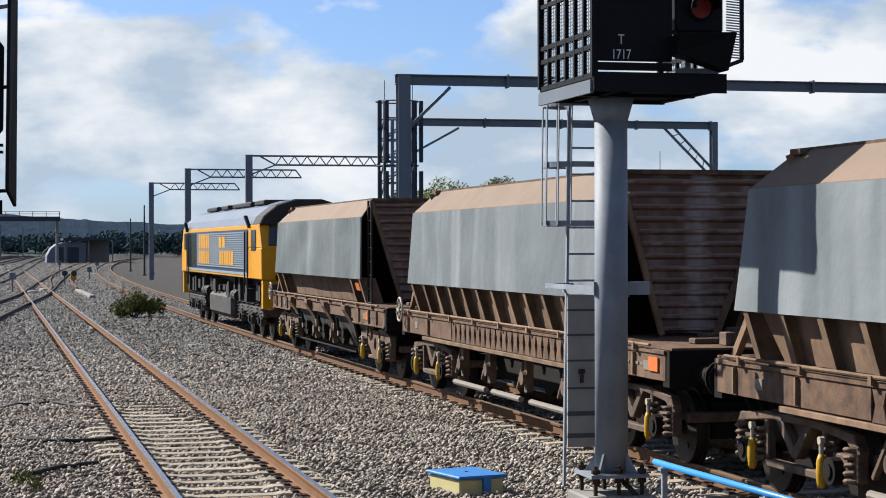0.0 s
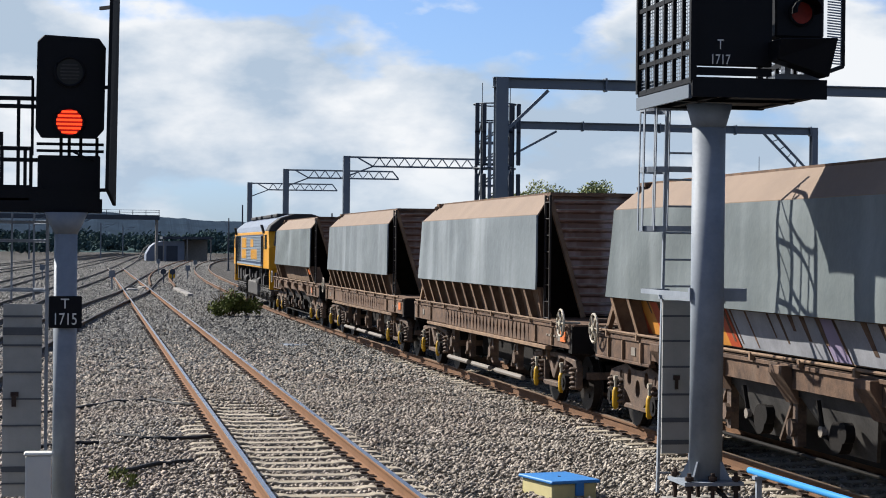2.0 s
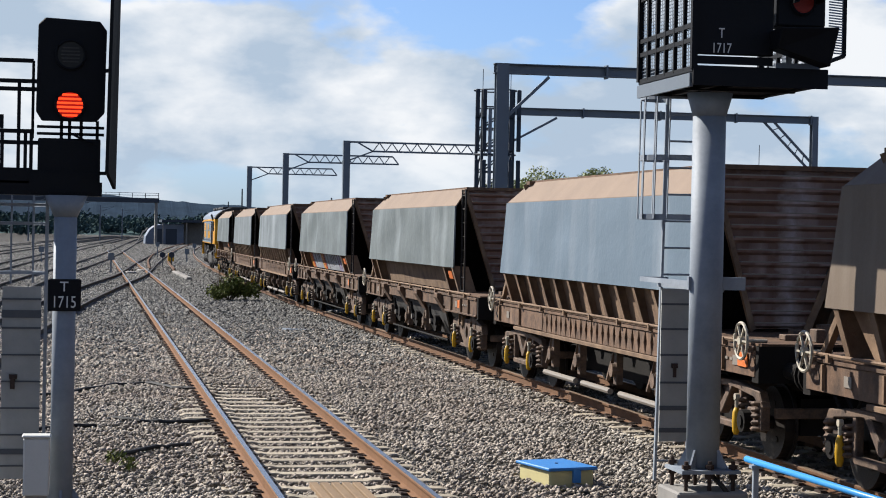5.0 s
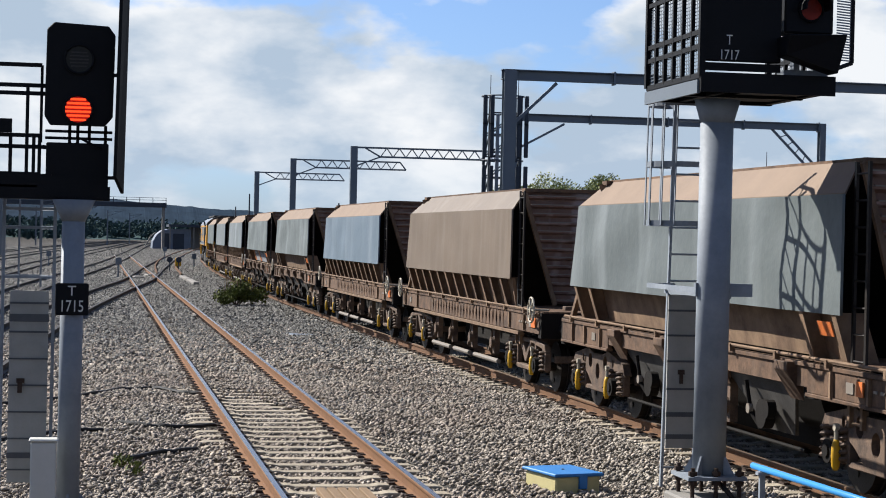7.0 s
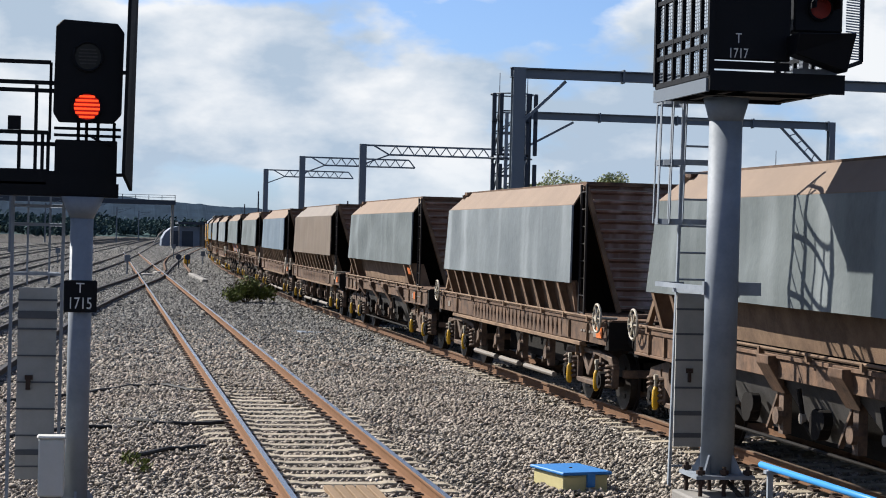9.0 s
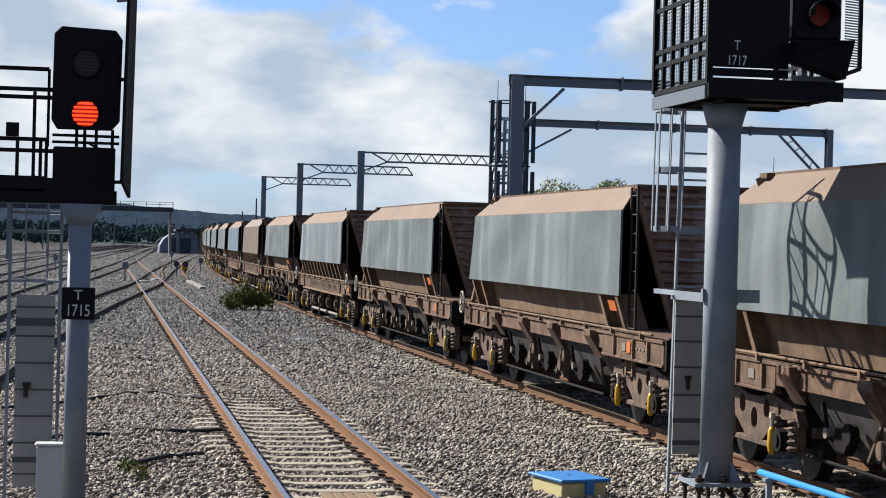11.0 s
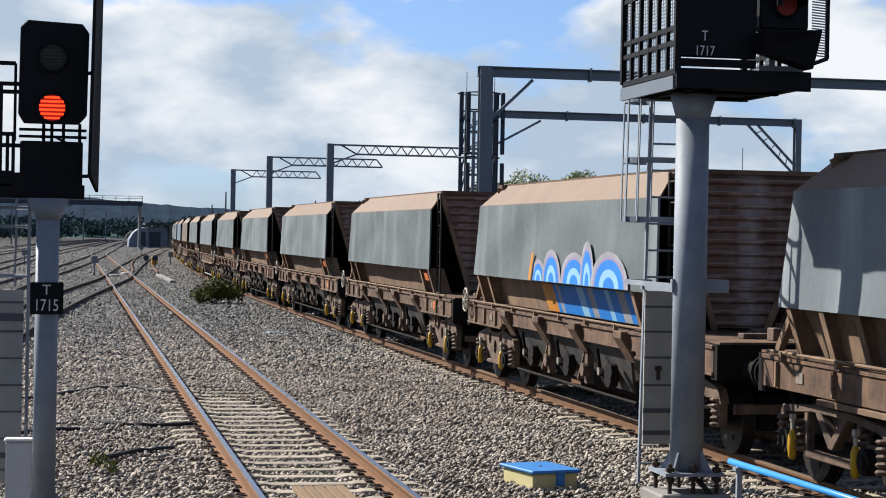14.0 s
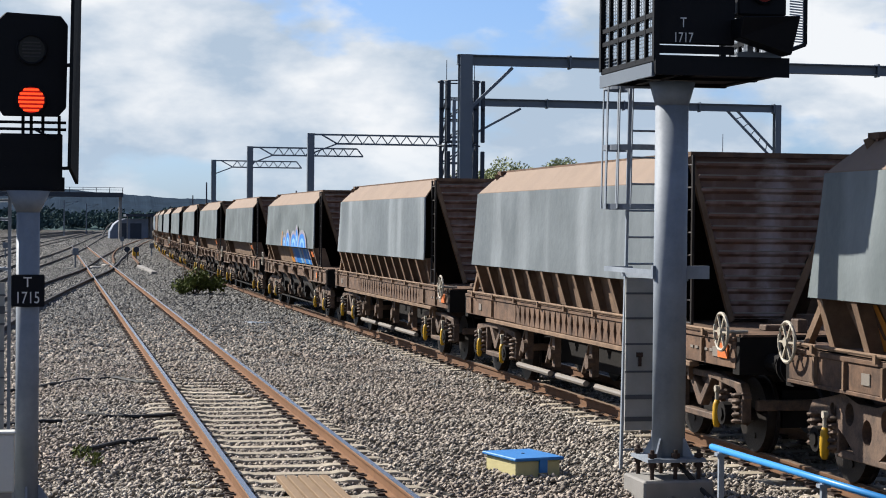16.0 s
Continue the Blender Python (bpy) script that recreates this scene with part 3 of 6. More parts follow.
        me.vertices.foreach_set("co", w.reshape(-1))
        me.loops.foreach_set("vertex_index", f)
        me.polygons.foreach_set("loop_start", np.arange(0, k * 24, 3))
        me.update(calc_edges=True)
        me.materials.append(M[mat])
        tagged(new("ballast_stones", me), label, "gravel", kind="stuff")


def sleeper_mesh():
    s = Shape()
    s.prism([(-1.25, -0.36), (1.25, -0.36), (1.25, -0.215), (1.16, -0.185), (0.5, -0.172), (0.42, -0.188), (-0.42, -0.188), (-0.5, -0.172),
             (-1.16, -0.185), (-1.25, -0.215)], "y", -0.12, 0.12)
    return s.mesh("sleeper", 0.012)


def clip_mesh():
    s = Shape()
    for side in (-1, 1):
        for d in (-1, 1):
            x = side * GAUGE / 2 + d * 0.095
            s.box(x - 0.045, x + 0.045, -0.085, 0.085, -0.19, -0.150)
            s.tube([(x - d * 0.05, -0.06, -0.135), (x + d * 0.05, -0.02, -0.125), (x + d * 0.05, 0.03, -0.125), (x - d * 0.04, 0.06, -0.135)], 0.011, 5)
    return s.mesh("rail_clip")


def build_track(name, line, y_pieces, head, label, web="railweb"):
    """Two rails on concrete sleepers; the nearer sleepers are pieces of their own."""
    root = thing(name, label, "railway track", kind="structure")
    for off in (-GAUGE / 2, GAUGE / 2):
        r = part("rail", sweep(line, off, RAIL_PROFILE), web, root, "rust-brown steel rail")
        part("rail_head", sweep(line, off, [(-0.030, -0.006), (0.030, -0.006), (0.029, 0.003), (-0.029, 0.003)]), head, r, "polished running surface")
    sm, cm = sleeper_mesh(), clip_mesh()
    sm.materials.append(M["sleeper"]); cm.materials.append(M["clip"])
    far = Shape()
    y = 10.125
    ly, lx = [p[1] for p in line], [p[0] for p in line]
    while y < line[-1][1]:
        if y > line[0][1]:
            x = float(np.interp(y, ly, lx))
            turn = -math.degrees(math.atan2(float(np.interp(y + 1, ly, lx)) - x, 1.0))
            if y_pieces[0] < y < y_pieces[1]:
                sl = part("sleeper", sm, None, root, m=pose(x, y, 0, 0, 0, turn))
                part("rail_clip", cm, None, sl, "dark steel rail clips")
            elif y < 170:
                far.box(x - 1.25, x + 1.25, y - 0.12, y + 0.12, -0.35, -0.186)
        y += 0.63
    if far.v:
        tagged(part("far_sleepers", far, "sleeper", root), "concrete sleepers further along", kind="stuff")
    return root


LINE_A = [(GAUGE / 2, -60.0 + 4 * i) for i in range(67)]
LINE_T = [(train_x(-120.0 + 3 * i), -120.0 + 3 * i) for i in range(175)]


# Wider than a true rail, to take in the shadow beside it.
FAR_PROFILE = [(-0.085, -0.20), (0.085, -0.20), (0.085, -0.14), (0.030, -0.12), (0.030, -0.05), (0.045, -0.04), (0.045, 0.0),
               (-0.045, 0.0), (-0.045, -0.04), (-0.030, -0.05), (-0.030, -0.12), (-0.085, -0.14)]


def build_far_track(name, pts, label, mat="rail_far"):
    line = smooth_line(pts, 3.0)
    root = thing(name, label, "railway track", kind="structure")
    for off in (-GAUGE / 2, GAUGE / 2):
        part("rail", sweep(line, off, FAR_PROFILE), mat, root, "dark far rail, widened for its shadow")
    s = Shape()
    k = 0.0
    ly, lx = [p[1] for p in line], [p[0] for p in line]
    y = line[0][1]
    while y < min(line[-1][1], 200):
        x = float(np.interp(y, ly, lx))
        s.box(x - 1.25, x + 1.25, y - 0.12, y + 0.12, -0.35, -0.19)
        y += 0.65
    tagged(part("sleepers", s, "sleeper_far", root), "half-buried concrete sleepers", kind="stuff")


build_ground()
build_track("track_platform", LINE_A, (14, 105), "railhead", "empty straight track with rust-brown rails on concrete sleepers")
build_track("track_train", LINE_T, (14, 105), "railhead_rust", "rusty track that carries the freight train", "railweb_dark")
build_far_track("track_crossover", [(-4.6, 30), (-3.6, 50), (-2.6, 66), (-0.9, 88), (0.4, 104), (2.3, 140), (4.6, 180), (7.4, 224)],
                "dark-railed crossover that crosses the straight track")
build_far_track("track_left", [(-6.7, 30), (-5.6, 62), (-4.5, 91), (-2.6, 125), (-0.6, 165), (1.9, 229), (8.5, 400), (14.0, 480)], "dark-railed running line beside the platform track")
build_far_track("track_left", [(-9.6, 40), (-8.9, 70), (-7.9, 100), (-5.5, 165), (-1.0, 270), (5.4, 420), (10, 500)], "dark-railed running line that bends away")
build_far_track("track_left", [(-13.2, 50), (-12.3, 100), (-9.4, 190), (-3.6, 320), (3.6, 450), (8, 520)], "outer running line that bends away")
build_far_track("track_left", [(-17.2, 60), (-16.0, 120), (-12.4, 220), (-6.0, 350), (1.2, 470), (5, 530)], "outermost running line that bends away")
build_far_track("track_loop", [(2.6, 120), (3.4, 150), (5.2, 190), (8.4, 240), (13.5, 310), (20, 380)], "rusty loop line that joins the train's line", "railweb_dark")
build_stones()


# ---- the freight train ----
def spring(s, x, y, z0, z1, r):
    pts = []
    for k in range(37):
        a = k / 36
        pts.append((x + r * math.cos(a * math.tau * 5), y + r * math.sin(a * math.tau * 5), z0 + (z1 - z0) * a))
    s.tube(pts, 0.024, 5)


def build_bogie(wagon, y0, plated):
    """A two-axle bogie: side frames, dampers, springs, wheelsets."""
    b = Shape()
    for sx in (-1, 1):
        x0, x1 = (sx * 1.00, sx * 1.11) if sx > 0 else (sx * 1.11, sx * 1.00)
        if plated:
            # W-shaped plated frame
            b.prism([(-1.42, 0.62), (-1.3, 0.80), (-0.55, 0.86), (0.55, 0.86), (1.3, 0.80), (1.42, 0.62), (1.3, 0.62), (1.15, 0.72), (0.5, 0.78),
                     (-0.5, 0.78), (-1.15, 0.72), (-1.3, 0.62)], "x", x0, x1)
            b.prism([(-0.42, 0.80), (-0.05, 0.44), (0.05, 0.44), (0.42, 0.80), (0.28, 0.80), (0.0, 0.56), (-0.28, 0.80)], "x", x0, x1)
            b.prism([(-0.75, 0.38), (0.75, 0.38), (0.62, 0.30), (-0.62, 0.30)], "x", x0, x1)
            for d in (-1, 1):
                b.box(x0, x1, d * 1.02 - 0.17, d * 1.02 + 0.17, 0.34, 0.60)
                b.box(x0 + 0.01, x1 - 0.01, d * 0.66 - 0.05, d * 0.66 + 0.05, 0.32, 0.80)
                b.box(x0, x1, d * 1.34 - 0.05, d * 1.34 + 0.05, 0.36, 0.70)
        else:
            # cast frame with holes through it
            holed_plate(b, [(-1.42, 0.62), (-1.30, 0.80), (-0.95, 0.86), (-0.55, 0.93), (-0.22, 0.86), (0.22, 0.86), (0.55, 0.93), (0.95, 0.86), (1.30, 0.80),
                            (1.42, 0.62), (1.15, 0.68), (0.85, 0.66), (0.52, 0.52), (0.26, 0.36), (-0.26, 0.36), (-0.52, 0.52), (-0.85, 0.66), (-1.15, 0.68)],
                        [(0.0, 0.60, 0.11), (-0.40, 0.74, 0.10), (0.40, 0.74, 0.10), (-0.80, 0.76, 0.055), (0.80, 0.76, 0.055)], x0, x1)
            b.prism([(-0.72, 0.30), (0.72, 0.30), (0.6, 0.37), (-0.6, 0.37)], "x", x0, x1)
            for d in (-1, 1):
                b.box(x0, x1, d * 1.0 - 0.19, d * 1.0 + 0.19, 0.32, 0.58)
                b.box(x0, x1, d * 0.72 - 0.06, d * 0.72 + 0.06, 0.34, 0.80)
                b.box(x0, x1, d * 1.30 - 0.06, d * 1.30 + 0.06, 0.34, 0.72)
    # Added boxes that fill the shaded space between the wheels with black.
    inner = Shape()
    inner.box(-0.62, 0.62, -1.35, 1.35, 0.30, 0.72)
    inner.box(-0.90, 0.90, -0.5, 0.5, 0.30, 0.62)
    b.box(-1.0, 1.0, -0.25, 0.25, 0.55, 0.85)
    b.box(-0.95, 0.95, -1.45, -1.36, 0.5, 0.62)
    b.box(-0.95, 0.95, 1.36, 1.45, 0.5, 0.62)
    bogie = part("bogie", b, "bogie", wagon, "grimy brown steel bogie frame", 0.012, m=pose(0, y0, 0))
    part("brake_rigging", inner, "under", bogie, "added black block for the shade between the wheels")
    for sx in (-1, 1):
        for d in (-1, 1):
            for k, r in ((-0.24, 0.085), (0.24, 0.075)):
                sp = Shape()
                spring(sp, sx * 1.08, d * 1.02 + k, 0.34, 0.70, r)
                part("coil_spring", sp, "bogie", bogie, "grimy coil spring")
            ax = Shape()
            ax.disc((sx * 1.15, d * 1.0, 0.44), "x", 0.13, 0.12, 14)
            ax.disc((sx * 1.20, d * 1.0, 0.44), "x", 0.07, 0.06, 10)
            part("axle_box", ax, "under", bogie, "black axle box cover")
    for sx in (-1, 1):
        for d in (-0.80, 0.80):
            s = Shape()
            x = sx * 1.19
            s.tube([(x, d, 0.26), (x, d, 0.30), (x, d, 0.40), (x, d, 0.52), (x, d, 0.575)], [0.026, 0.042, 0.050, 0.045, 0.026], 10)
            dm = part("damper", s, "damper", bogie, "yellow damper bottle", smooth=True)
            s = Shape()
            s.tube([(x, d, 0.575), (x, d, 0.70)], 0.024, 8)
            s.disc((x, d, 0.70), "x", 0.04, 0.05, 8)
            part("rod", s, "cream", dm, "pale damper rod")
    ws = []
    for d in (-1.0, 1.0):
        s = Shape()
        for sx in (-1, 1):
            s.disc((sx * 0.765, 0, 0), "x", 0.42, 0.12, 28)
            s.disc((sx * 0.70, 0, 0), "x", 0.455, 0.035, 28)
            for k in range(3):
                a = k * math.tau / 3
                s.disc((sx * 0.83, 0.24 * math.cos(a), 0.24 * math.sin(a)), "x", 0.035, 0.02, 8)
        s.tube([(-1.1, 0, 0), (1.1, 0, 0)], 0.08, 10)
        ws.append(part("wheelset", s, "wheel", bogie, "dark steel wheels on an axle", m=pose(0, d, 0.42)))
    return bogie


def handwheel(wagon, y, z=1.38):
    s = Shape()
    x = -1.36
    s.ring((x, y, z), "x", 0.205, 0.019, 20)
    rim = part("handwheel", s, "cream", wagon, "cream spoked brake handwheel", smooth=False)
    for k in range(6):
        a = k * math.tau / 6
        s = Shape()
        s.bar((x, y + 0.04 * math.cos(a), z + 0.04 * math.sin(a)), (x, y + 0.205 * math.cos(a), z + 0.198 * math.sin(a)), 0.024, 0.020)
        part("spoke", s, "cream", rim)
    s = Shape()
    s.tube([(x - 0.03, y, z), (x + 0.03, y, z), (x + 0.031, y, z), (-1.05, y, z)], [0.05, 0.05, 0.02, 0.02], 10)
    part("hub", s, "cream", rim, "hub and spindle")


def build_wagon(ribbed):
    """A bogie aggregate hopper; +y is the way it travels."""
    label = ("grey-hooded aggregate hopper wagon with ribbed lower sides and slotted solebar" if ribbed
             else "grey-hooded aggregate hopper wagon with plain sloping lower sides")
    w = thing("hopper_wagon", label, "hopper wagon", group="wagons of the freight train")
    F, R = 6.05, -4.53                   # the hood's ends
    W1, W0, TOP, EAVE, LOW = 1.30, 0.95, 3.43, 3.075, 1.85
    # hood sides, slightly dished sheets
    for sx in (-1, 1):
        s = Shape()
        n, rows = 30, 6
        v = []
        for i in range(n + 1):
            y = F + (R - F) * i / n
            fy = 0.33 if i == 0 else -0.05 if i == n else 0
            for r in range(rows + 1):
                k = r / rows
                z = LOW + (EAVE - LOW) * k
                dent = 0.06 * noise.noise(Vector((y * 0.55, z * 0.9, sx * 3 + ribbed))) + 0.03 * noise.noise(Vector((y * 1.6, z * 1.3, 5 + sx)))
                hold = (math.sin(math.pi * k) ** 0.6 if 0 < k < 1 else 0.25 if k == 0 else 0) * min(1.0, 0.15 + 0.2 * min(i, n - i))
                v.append((sx * (W1 - 0.02 * k + dent * hold), y - fy * k, z))
        q = rows + 1
        s.add(v, [(i * q + r, (i + 1) * q + r, (i + 1) * q + r + 1, i * q + r + 1) for i in range(n) for r in range(rows)])
        edge = [i * q for i in range(n + 1)] + [n * q + r for r in range(1, q)] + [i * q + rows for i in range(n - 1, -1, -1)] + [r for r in range(rows - 1, 0, -1)]
        m = len(edge)
        s.add([v[j] for j in edge] + [(v[j][0] - sx * 0.03, v[j][1], v[j][2]) for j in edge], [(j, (j + 1) % m, m + (j + 1) % m, m + j) for j in range(m)])
        s.add([(x - sx * 0.03, y, z) for x, y, z in v], [(i * q + r, i * q + r + 1, (i + 1) * q + r + 1, (i + 1) * q + r) for i in range(n) for r in range(rows)])
        part("hood_side", s, "hood_pale" if ribbed else "hood", w, "grey painted steel hood sheet", smooth=True)
        s = Shape()
        yf, yr, tf, tr = F - 0.33, R + 0.05, F - 0.75, R + 0.42
        o = [(sx * (W1 - 0.045), yf, EAVE + 0.012), (sx * (W1 - 0.045), yr, EAVE + 0.012), (sx * W0, tr, TOP), (sx * W0, tf, TOP)]
        s.hexa([(x, y, z - 0.04) for x, y, z in o] + o)
        part("hood_cant", s, "dust", w, "dust-coated sloping hood top")
        s = Shape()
        s.bar((sx * (W0 - 0.02), tf, TOP + 0.005), (sx * (W0 - 0.02), tr, TOP + 0.005), 0.04, 0.05)
        part("top_rail", s, "rust", w, "brown top edge rail")
    # hopper body under the hood, with sloping ends
    s = Shape()
    def ring(z, hx, ya, yb):
        return [(-hx, yb, z), (hx, yb, z), (hx, ya, z), (-hx, ya, z)]
    lv = [ring(1.25, 0.72, 3.6, -2.2), ring(LOW, 0.88, 4.1, -2.55), ring(EAVE - 0.02, 1.25, 5.4, -3.55), ring(TOP - 0.03, 0.93, 5.25, -3.9)]
    vv = [p for r in lv for p in r]
    ff = [(3, 2, 1, 0)]
    for i in range(3):
        for k in range(4):
            ff.append((i * 4 + k, i * 4 + (k + 1) % 4, (i + 1) * 4 + (k + 1) % 4, (i + 1) * 4 + k))
    vv += [(-0.9, -3.6, 3.1), (0.9, -3.6, 3.1), (0.9, 4.9, 3.1), (-0.9, 4.9, 3.1)]
    for k in range(4):
        ff.append((12 + k, 12 + (k + 1) % 4, 16 + (k + 1) % 4, 16 + k))
    ff.append((16, 17, 18, 19))
    s.add(vv, ff)
    # The body is blackened to stand for the shade behind the end sheets.
    part("hopper_body", s, "under", w, "hopper body, black with the shade under the hood")
    # lower side sheets: lit slopes below the hood
    for sx in (-1, 1):
        s = Shape()
        a = 1.15 if ribbed else 1.08
        o = [(sx * (a - 0.12), 5.4, 1.36), (sx * (a - 0.12), -3.9, 1.36), (sx * a, -4.1, LOW), (sx * a, 5.7, LOW)]
        s.hexa([(x - sx * 0.05, y, z) for x, y, z in o] + o)
        part("lower_sheet", s, "rust_light", w, "dusty brown lower side sheet")
        ribs = [F - 0.25 - 0.86 * i for i in range(12)] if ribbed else [F - 0.25, F - 1.05, R + 1.10, R + 0.20]
        for y in ribs:
            s = Shape()
            s.prism([(sx * 1.285, LOW + 0.02), (sx * 1.13, 1.36), (sx * 0.78, 1.36), (sx * 0.95, LOW + 0.02)], "y", y - 0.012, y + 0.012)
            s.hexa([(sx * 1.12, y - 0.06, 1.36), (sx * 1.14, y - 0.06, 1.36), (sx * 1.14, y + 0.06, 1.36), (sx * 1.12, y + 0.06, 1.36),
                    (sx * 1.275, y - 0.06, LOW + 0.02), (sx * 1.295, y - 0.06, LOW + 0.02), (sx * 1.295, y + 0.06, LOW + 0.02), (sx * 1.275, y + 0.06, LOW + 0.02)])
            part("rib", s, "rust_light", w)
        s = Shape()
        s.tube([(sx * 1.30, 6.3, 1.375), (sx * 1.30, -6.2, 1.375)], 0.020, 6)
        for k in range(9):
            y = 5.9 - k * 1.45
            s.box(sx * 1.30 - 0.03, sx * 1.30 + 0.03, y - 0.03, y + 0.03, 1.30, 1.385)
        part("hand_rail", s, "rust_light", w, "thin dusty side rail")
        # solebar
        s = Shape()
        xa, xb = (sx * 1.26, sx * 1.20) if sx < 0 else (sx * 1.20, sx * 1.26)
        if ribbed:
            n, y0, y1 = 24, 3.1, -3.95
            s.box(xa - 0.02, xb + 0.02, -6.6, 6.6, 1.28, 1.33)
            s.box(xa, xb, y0, 6.6, 0.98, 1.28)
            s.box(xa, xb, -6.6, y1, 0.98, 1.28)
            q = Shape()
            q.box(xa - 0.03, xb + 0.03, -5.2, 5.0, 0.905, 0.965)
            part("bottom_flange", q, "rust_light", w, "dusty pale bottom flange", 0.006)
            st = (y0 - y1) / n
            for i in range(n):
                y = y0 - st * (i + 0.5)
                # hour-glass bars leave lozenge slots
                s.prism([(y - st * 0.47, 0.97), (y + st * 0.47, 0.97), (y + st * 0.27, 1.125), (y + st * 0.47, 1.28), (y - st * 0.47, 1.28), (y - st * 0.27, 1.125)], "x", xa, xb)
        else:
            s.box(xa - 0.02, xb + 0.02, -6.6, 6.6, 1.27, 1.32)
            for ya, yb in ((4.0, 6.6), (-6.6, -3.6)):
                s.box(xa, xb, ya, yb, 1.0, 1.27)
            s.box(xa + 0.01, xb - 0.01, -3.6, 4.0, 1.05, 1.27)
            s.box(xa - 0.02, xb + 0.02, 4.0, 6.6, 0.96, 1.0)
            s.box(xa - 0.02, xb + 0.02, -6.6, -3.6, 0.96, 1.0)
        part("solebar", s, "rust", w, "brown steel solebar", 0.006)
        for y in ((5.9, 5.2, 4.35, -4.3, -5.25, -5.95) if not ribbed else (6.1, 4.6, -4.5, -5.6)):
            q = Shape()
            xs = sorted((sx * 1.262, sx * 1.30))
            q.box(xs[0], xs[1], y - 0.02, y + 0.02, 1.0, 1.27)
            part("stiffener", q, "rust_light", w, "welded upright stiffener")
        for y in ((4.75, -4.75) if not ribbed else (5.5, -6.0)):
            q = Shape()
            xs = sorted((sx * 1.262, sx * 1.272))
            q.box(xs[0], xs[1], y - 0.09, y + 0.09, 1.08, 1.19)
            part("data_panel", q, "pipe", w, "pale worn data panel")
    # discharge chutes and gear between the bogies
    for y in ((2.0, -1.2) if ribbed else (2.4, 0.3, -1.9)):
        s = Shape()
        b0, b1 = (0.55, 0.30) if ribbed else (0.95, 0.35)
        s.hexa([(-b1, y - 0.3, 0.34), (b1, y - 0.3, 0.34), (b1, y + 0.3, 0.34), (-b1, y + 0.3, 0.34),
                (-b0, y - 0.95, 1.27), (b0, y - 0.95, 1.27), (b0, y + 0.95, 1.27), (-b0, y + 0.95, 1.27)])
        part("discharge_chute", s, "under", w, "discharge chute, black with the shade beneath the wagon")
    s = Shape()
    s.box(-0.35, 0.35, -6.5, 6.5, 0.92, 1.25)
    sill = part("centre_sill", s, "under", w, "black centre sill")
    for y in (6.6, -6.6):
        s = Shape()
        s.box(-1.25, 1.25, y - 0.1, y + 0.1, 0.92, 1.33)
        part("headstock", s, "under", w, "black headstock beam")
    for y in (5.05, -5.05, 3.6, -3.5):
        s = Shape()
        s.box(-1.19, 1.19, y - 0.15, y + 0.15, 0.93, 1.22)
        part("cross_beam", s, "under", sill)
    # Box added to black out the view under the wagon, as shade would.
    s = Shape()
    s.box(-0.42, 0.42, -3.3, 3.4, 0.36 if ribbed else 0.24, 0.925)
    part("gear_case", s, "under", sill, "added black block for the shade below the frame")
    for y0, y1 in ((4.6, 6.7), (-6.7, -3.4)):
        s = Shape()
        s.box(-1.22, 1.22, y0, y1, 1.335, 1.36)
        part("end_platform", s, "rust", w, "brown end platform")
    for sx in (-1, 1):
        s = Shape()
        if ribbed:
            s.tube([(sx * 1.12, 3.4, 0.30), (sx * 1.12, 1.5, 0.30)], 0.045, 8)
            s.tube([(sx * 1.12, 1.1, 0.30), (sx * 1.12, -0.4, 0.30)], 0.045, 8)
            s.tube([(sx * 1.12, -0.9, 0.30), (sx * 1.12, -3.0, 0.30)], 0.045, 8)
        else:
            s.tube([(sx * 1.1, 3.4, 0.34), (sx * 1.1, -3.2, 0.34)], 0.022, 6)
        part("brake_pipe", s, "pipe" if ribbed else "under", w, "side pipe")
        for y in ((2.9, 1.3, -0.65, -2.6) if ribbed else (1.3, -0.8)):
            g = Shape()
            g.box(sx * 1.08 - 0.05, sx * 1.08 + 0.05, y - 0.07, y + 0.07, 0.42, 0.95)
            g.bar((sx * 1.1, y + 0.1, 0.9), (sx * 1.1, y + 0.45, 0.45), 0.06, 0.04)
            g.disc((sx * 1.14, y + 0.02, 0.62), "x", 0.10, 0.10, 10)
            part("brake_lever", g, "bogie", w, "grimy brake lever and valve")
        if not ribbed:
            for ya, yb in ((3.45, 1.35), (1.25, -0.75), (-0.85, -3.05)):
                g = Shape()
                ym = (ya + yb) / 2
                o = [(sx * 0.90, ym + 0.45, 0.42), (sx * 0.90, ym - 0.45, 0.42), (sx * 1.17, yb, 1.05), (sx * 1.17, ya, 1.05)]
                g.hexa(o + [(x - sx * 0.04, y, z) for x, y, z in o])
                part("chute_side", g, "loco_under", w, "dark sloping chute side")
                g = Shape()
                g.disc((sx * 1.08, ym + 0.02, 0.62), "x", 0.17, 0.12, 16)
                g.tube([(sx * 1.2, ym + 0.35, 0.98), (sx * 1.16, ym + 0.28, 0.62), (sx * 1.1, ym + 0.1, 0.45)], 0.028, 7)
                g.disc((sx * 1.16, ym - 0.30, 0.70), "x", 0.11, 0.10, 14)
                part("door_gear", g, "under", w, "black discharge door gear")
                g = Shape()
                g.disc((sx * 1.17, ym + 0.30, 0.66), "x", 0.06, 0.05, 12)
                part("valve_cap", g, "pipe", w, "pale round valve cap")
            for y in (3.5, 1.3, -0.8, -3.1):
                g = Shape()
                g.prism([(sx * 1.19, 1.30), (sx * 1.37, 1.30), (sx * 1.37, 1.21), (sx * 1.16, 0.88)], "y", y - 0.19, y + 0.19)
                part("gusset", g, "rust", w, "brown tapered bracket", 0.006)
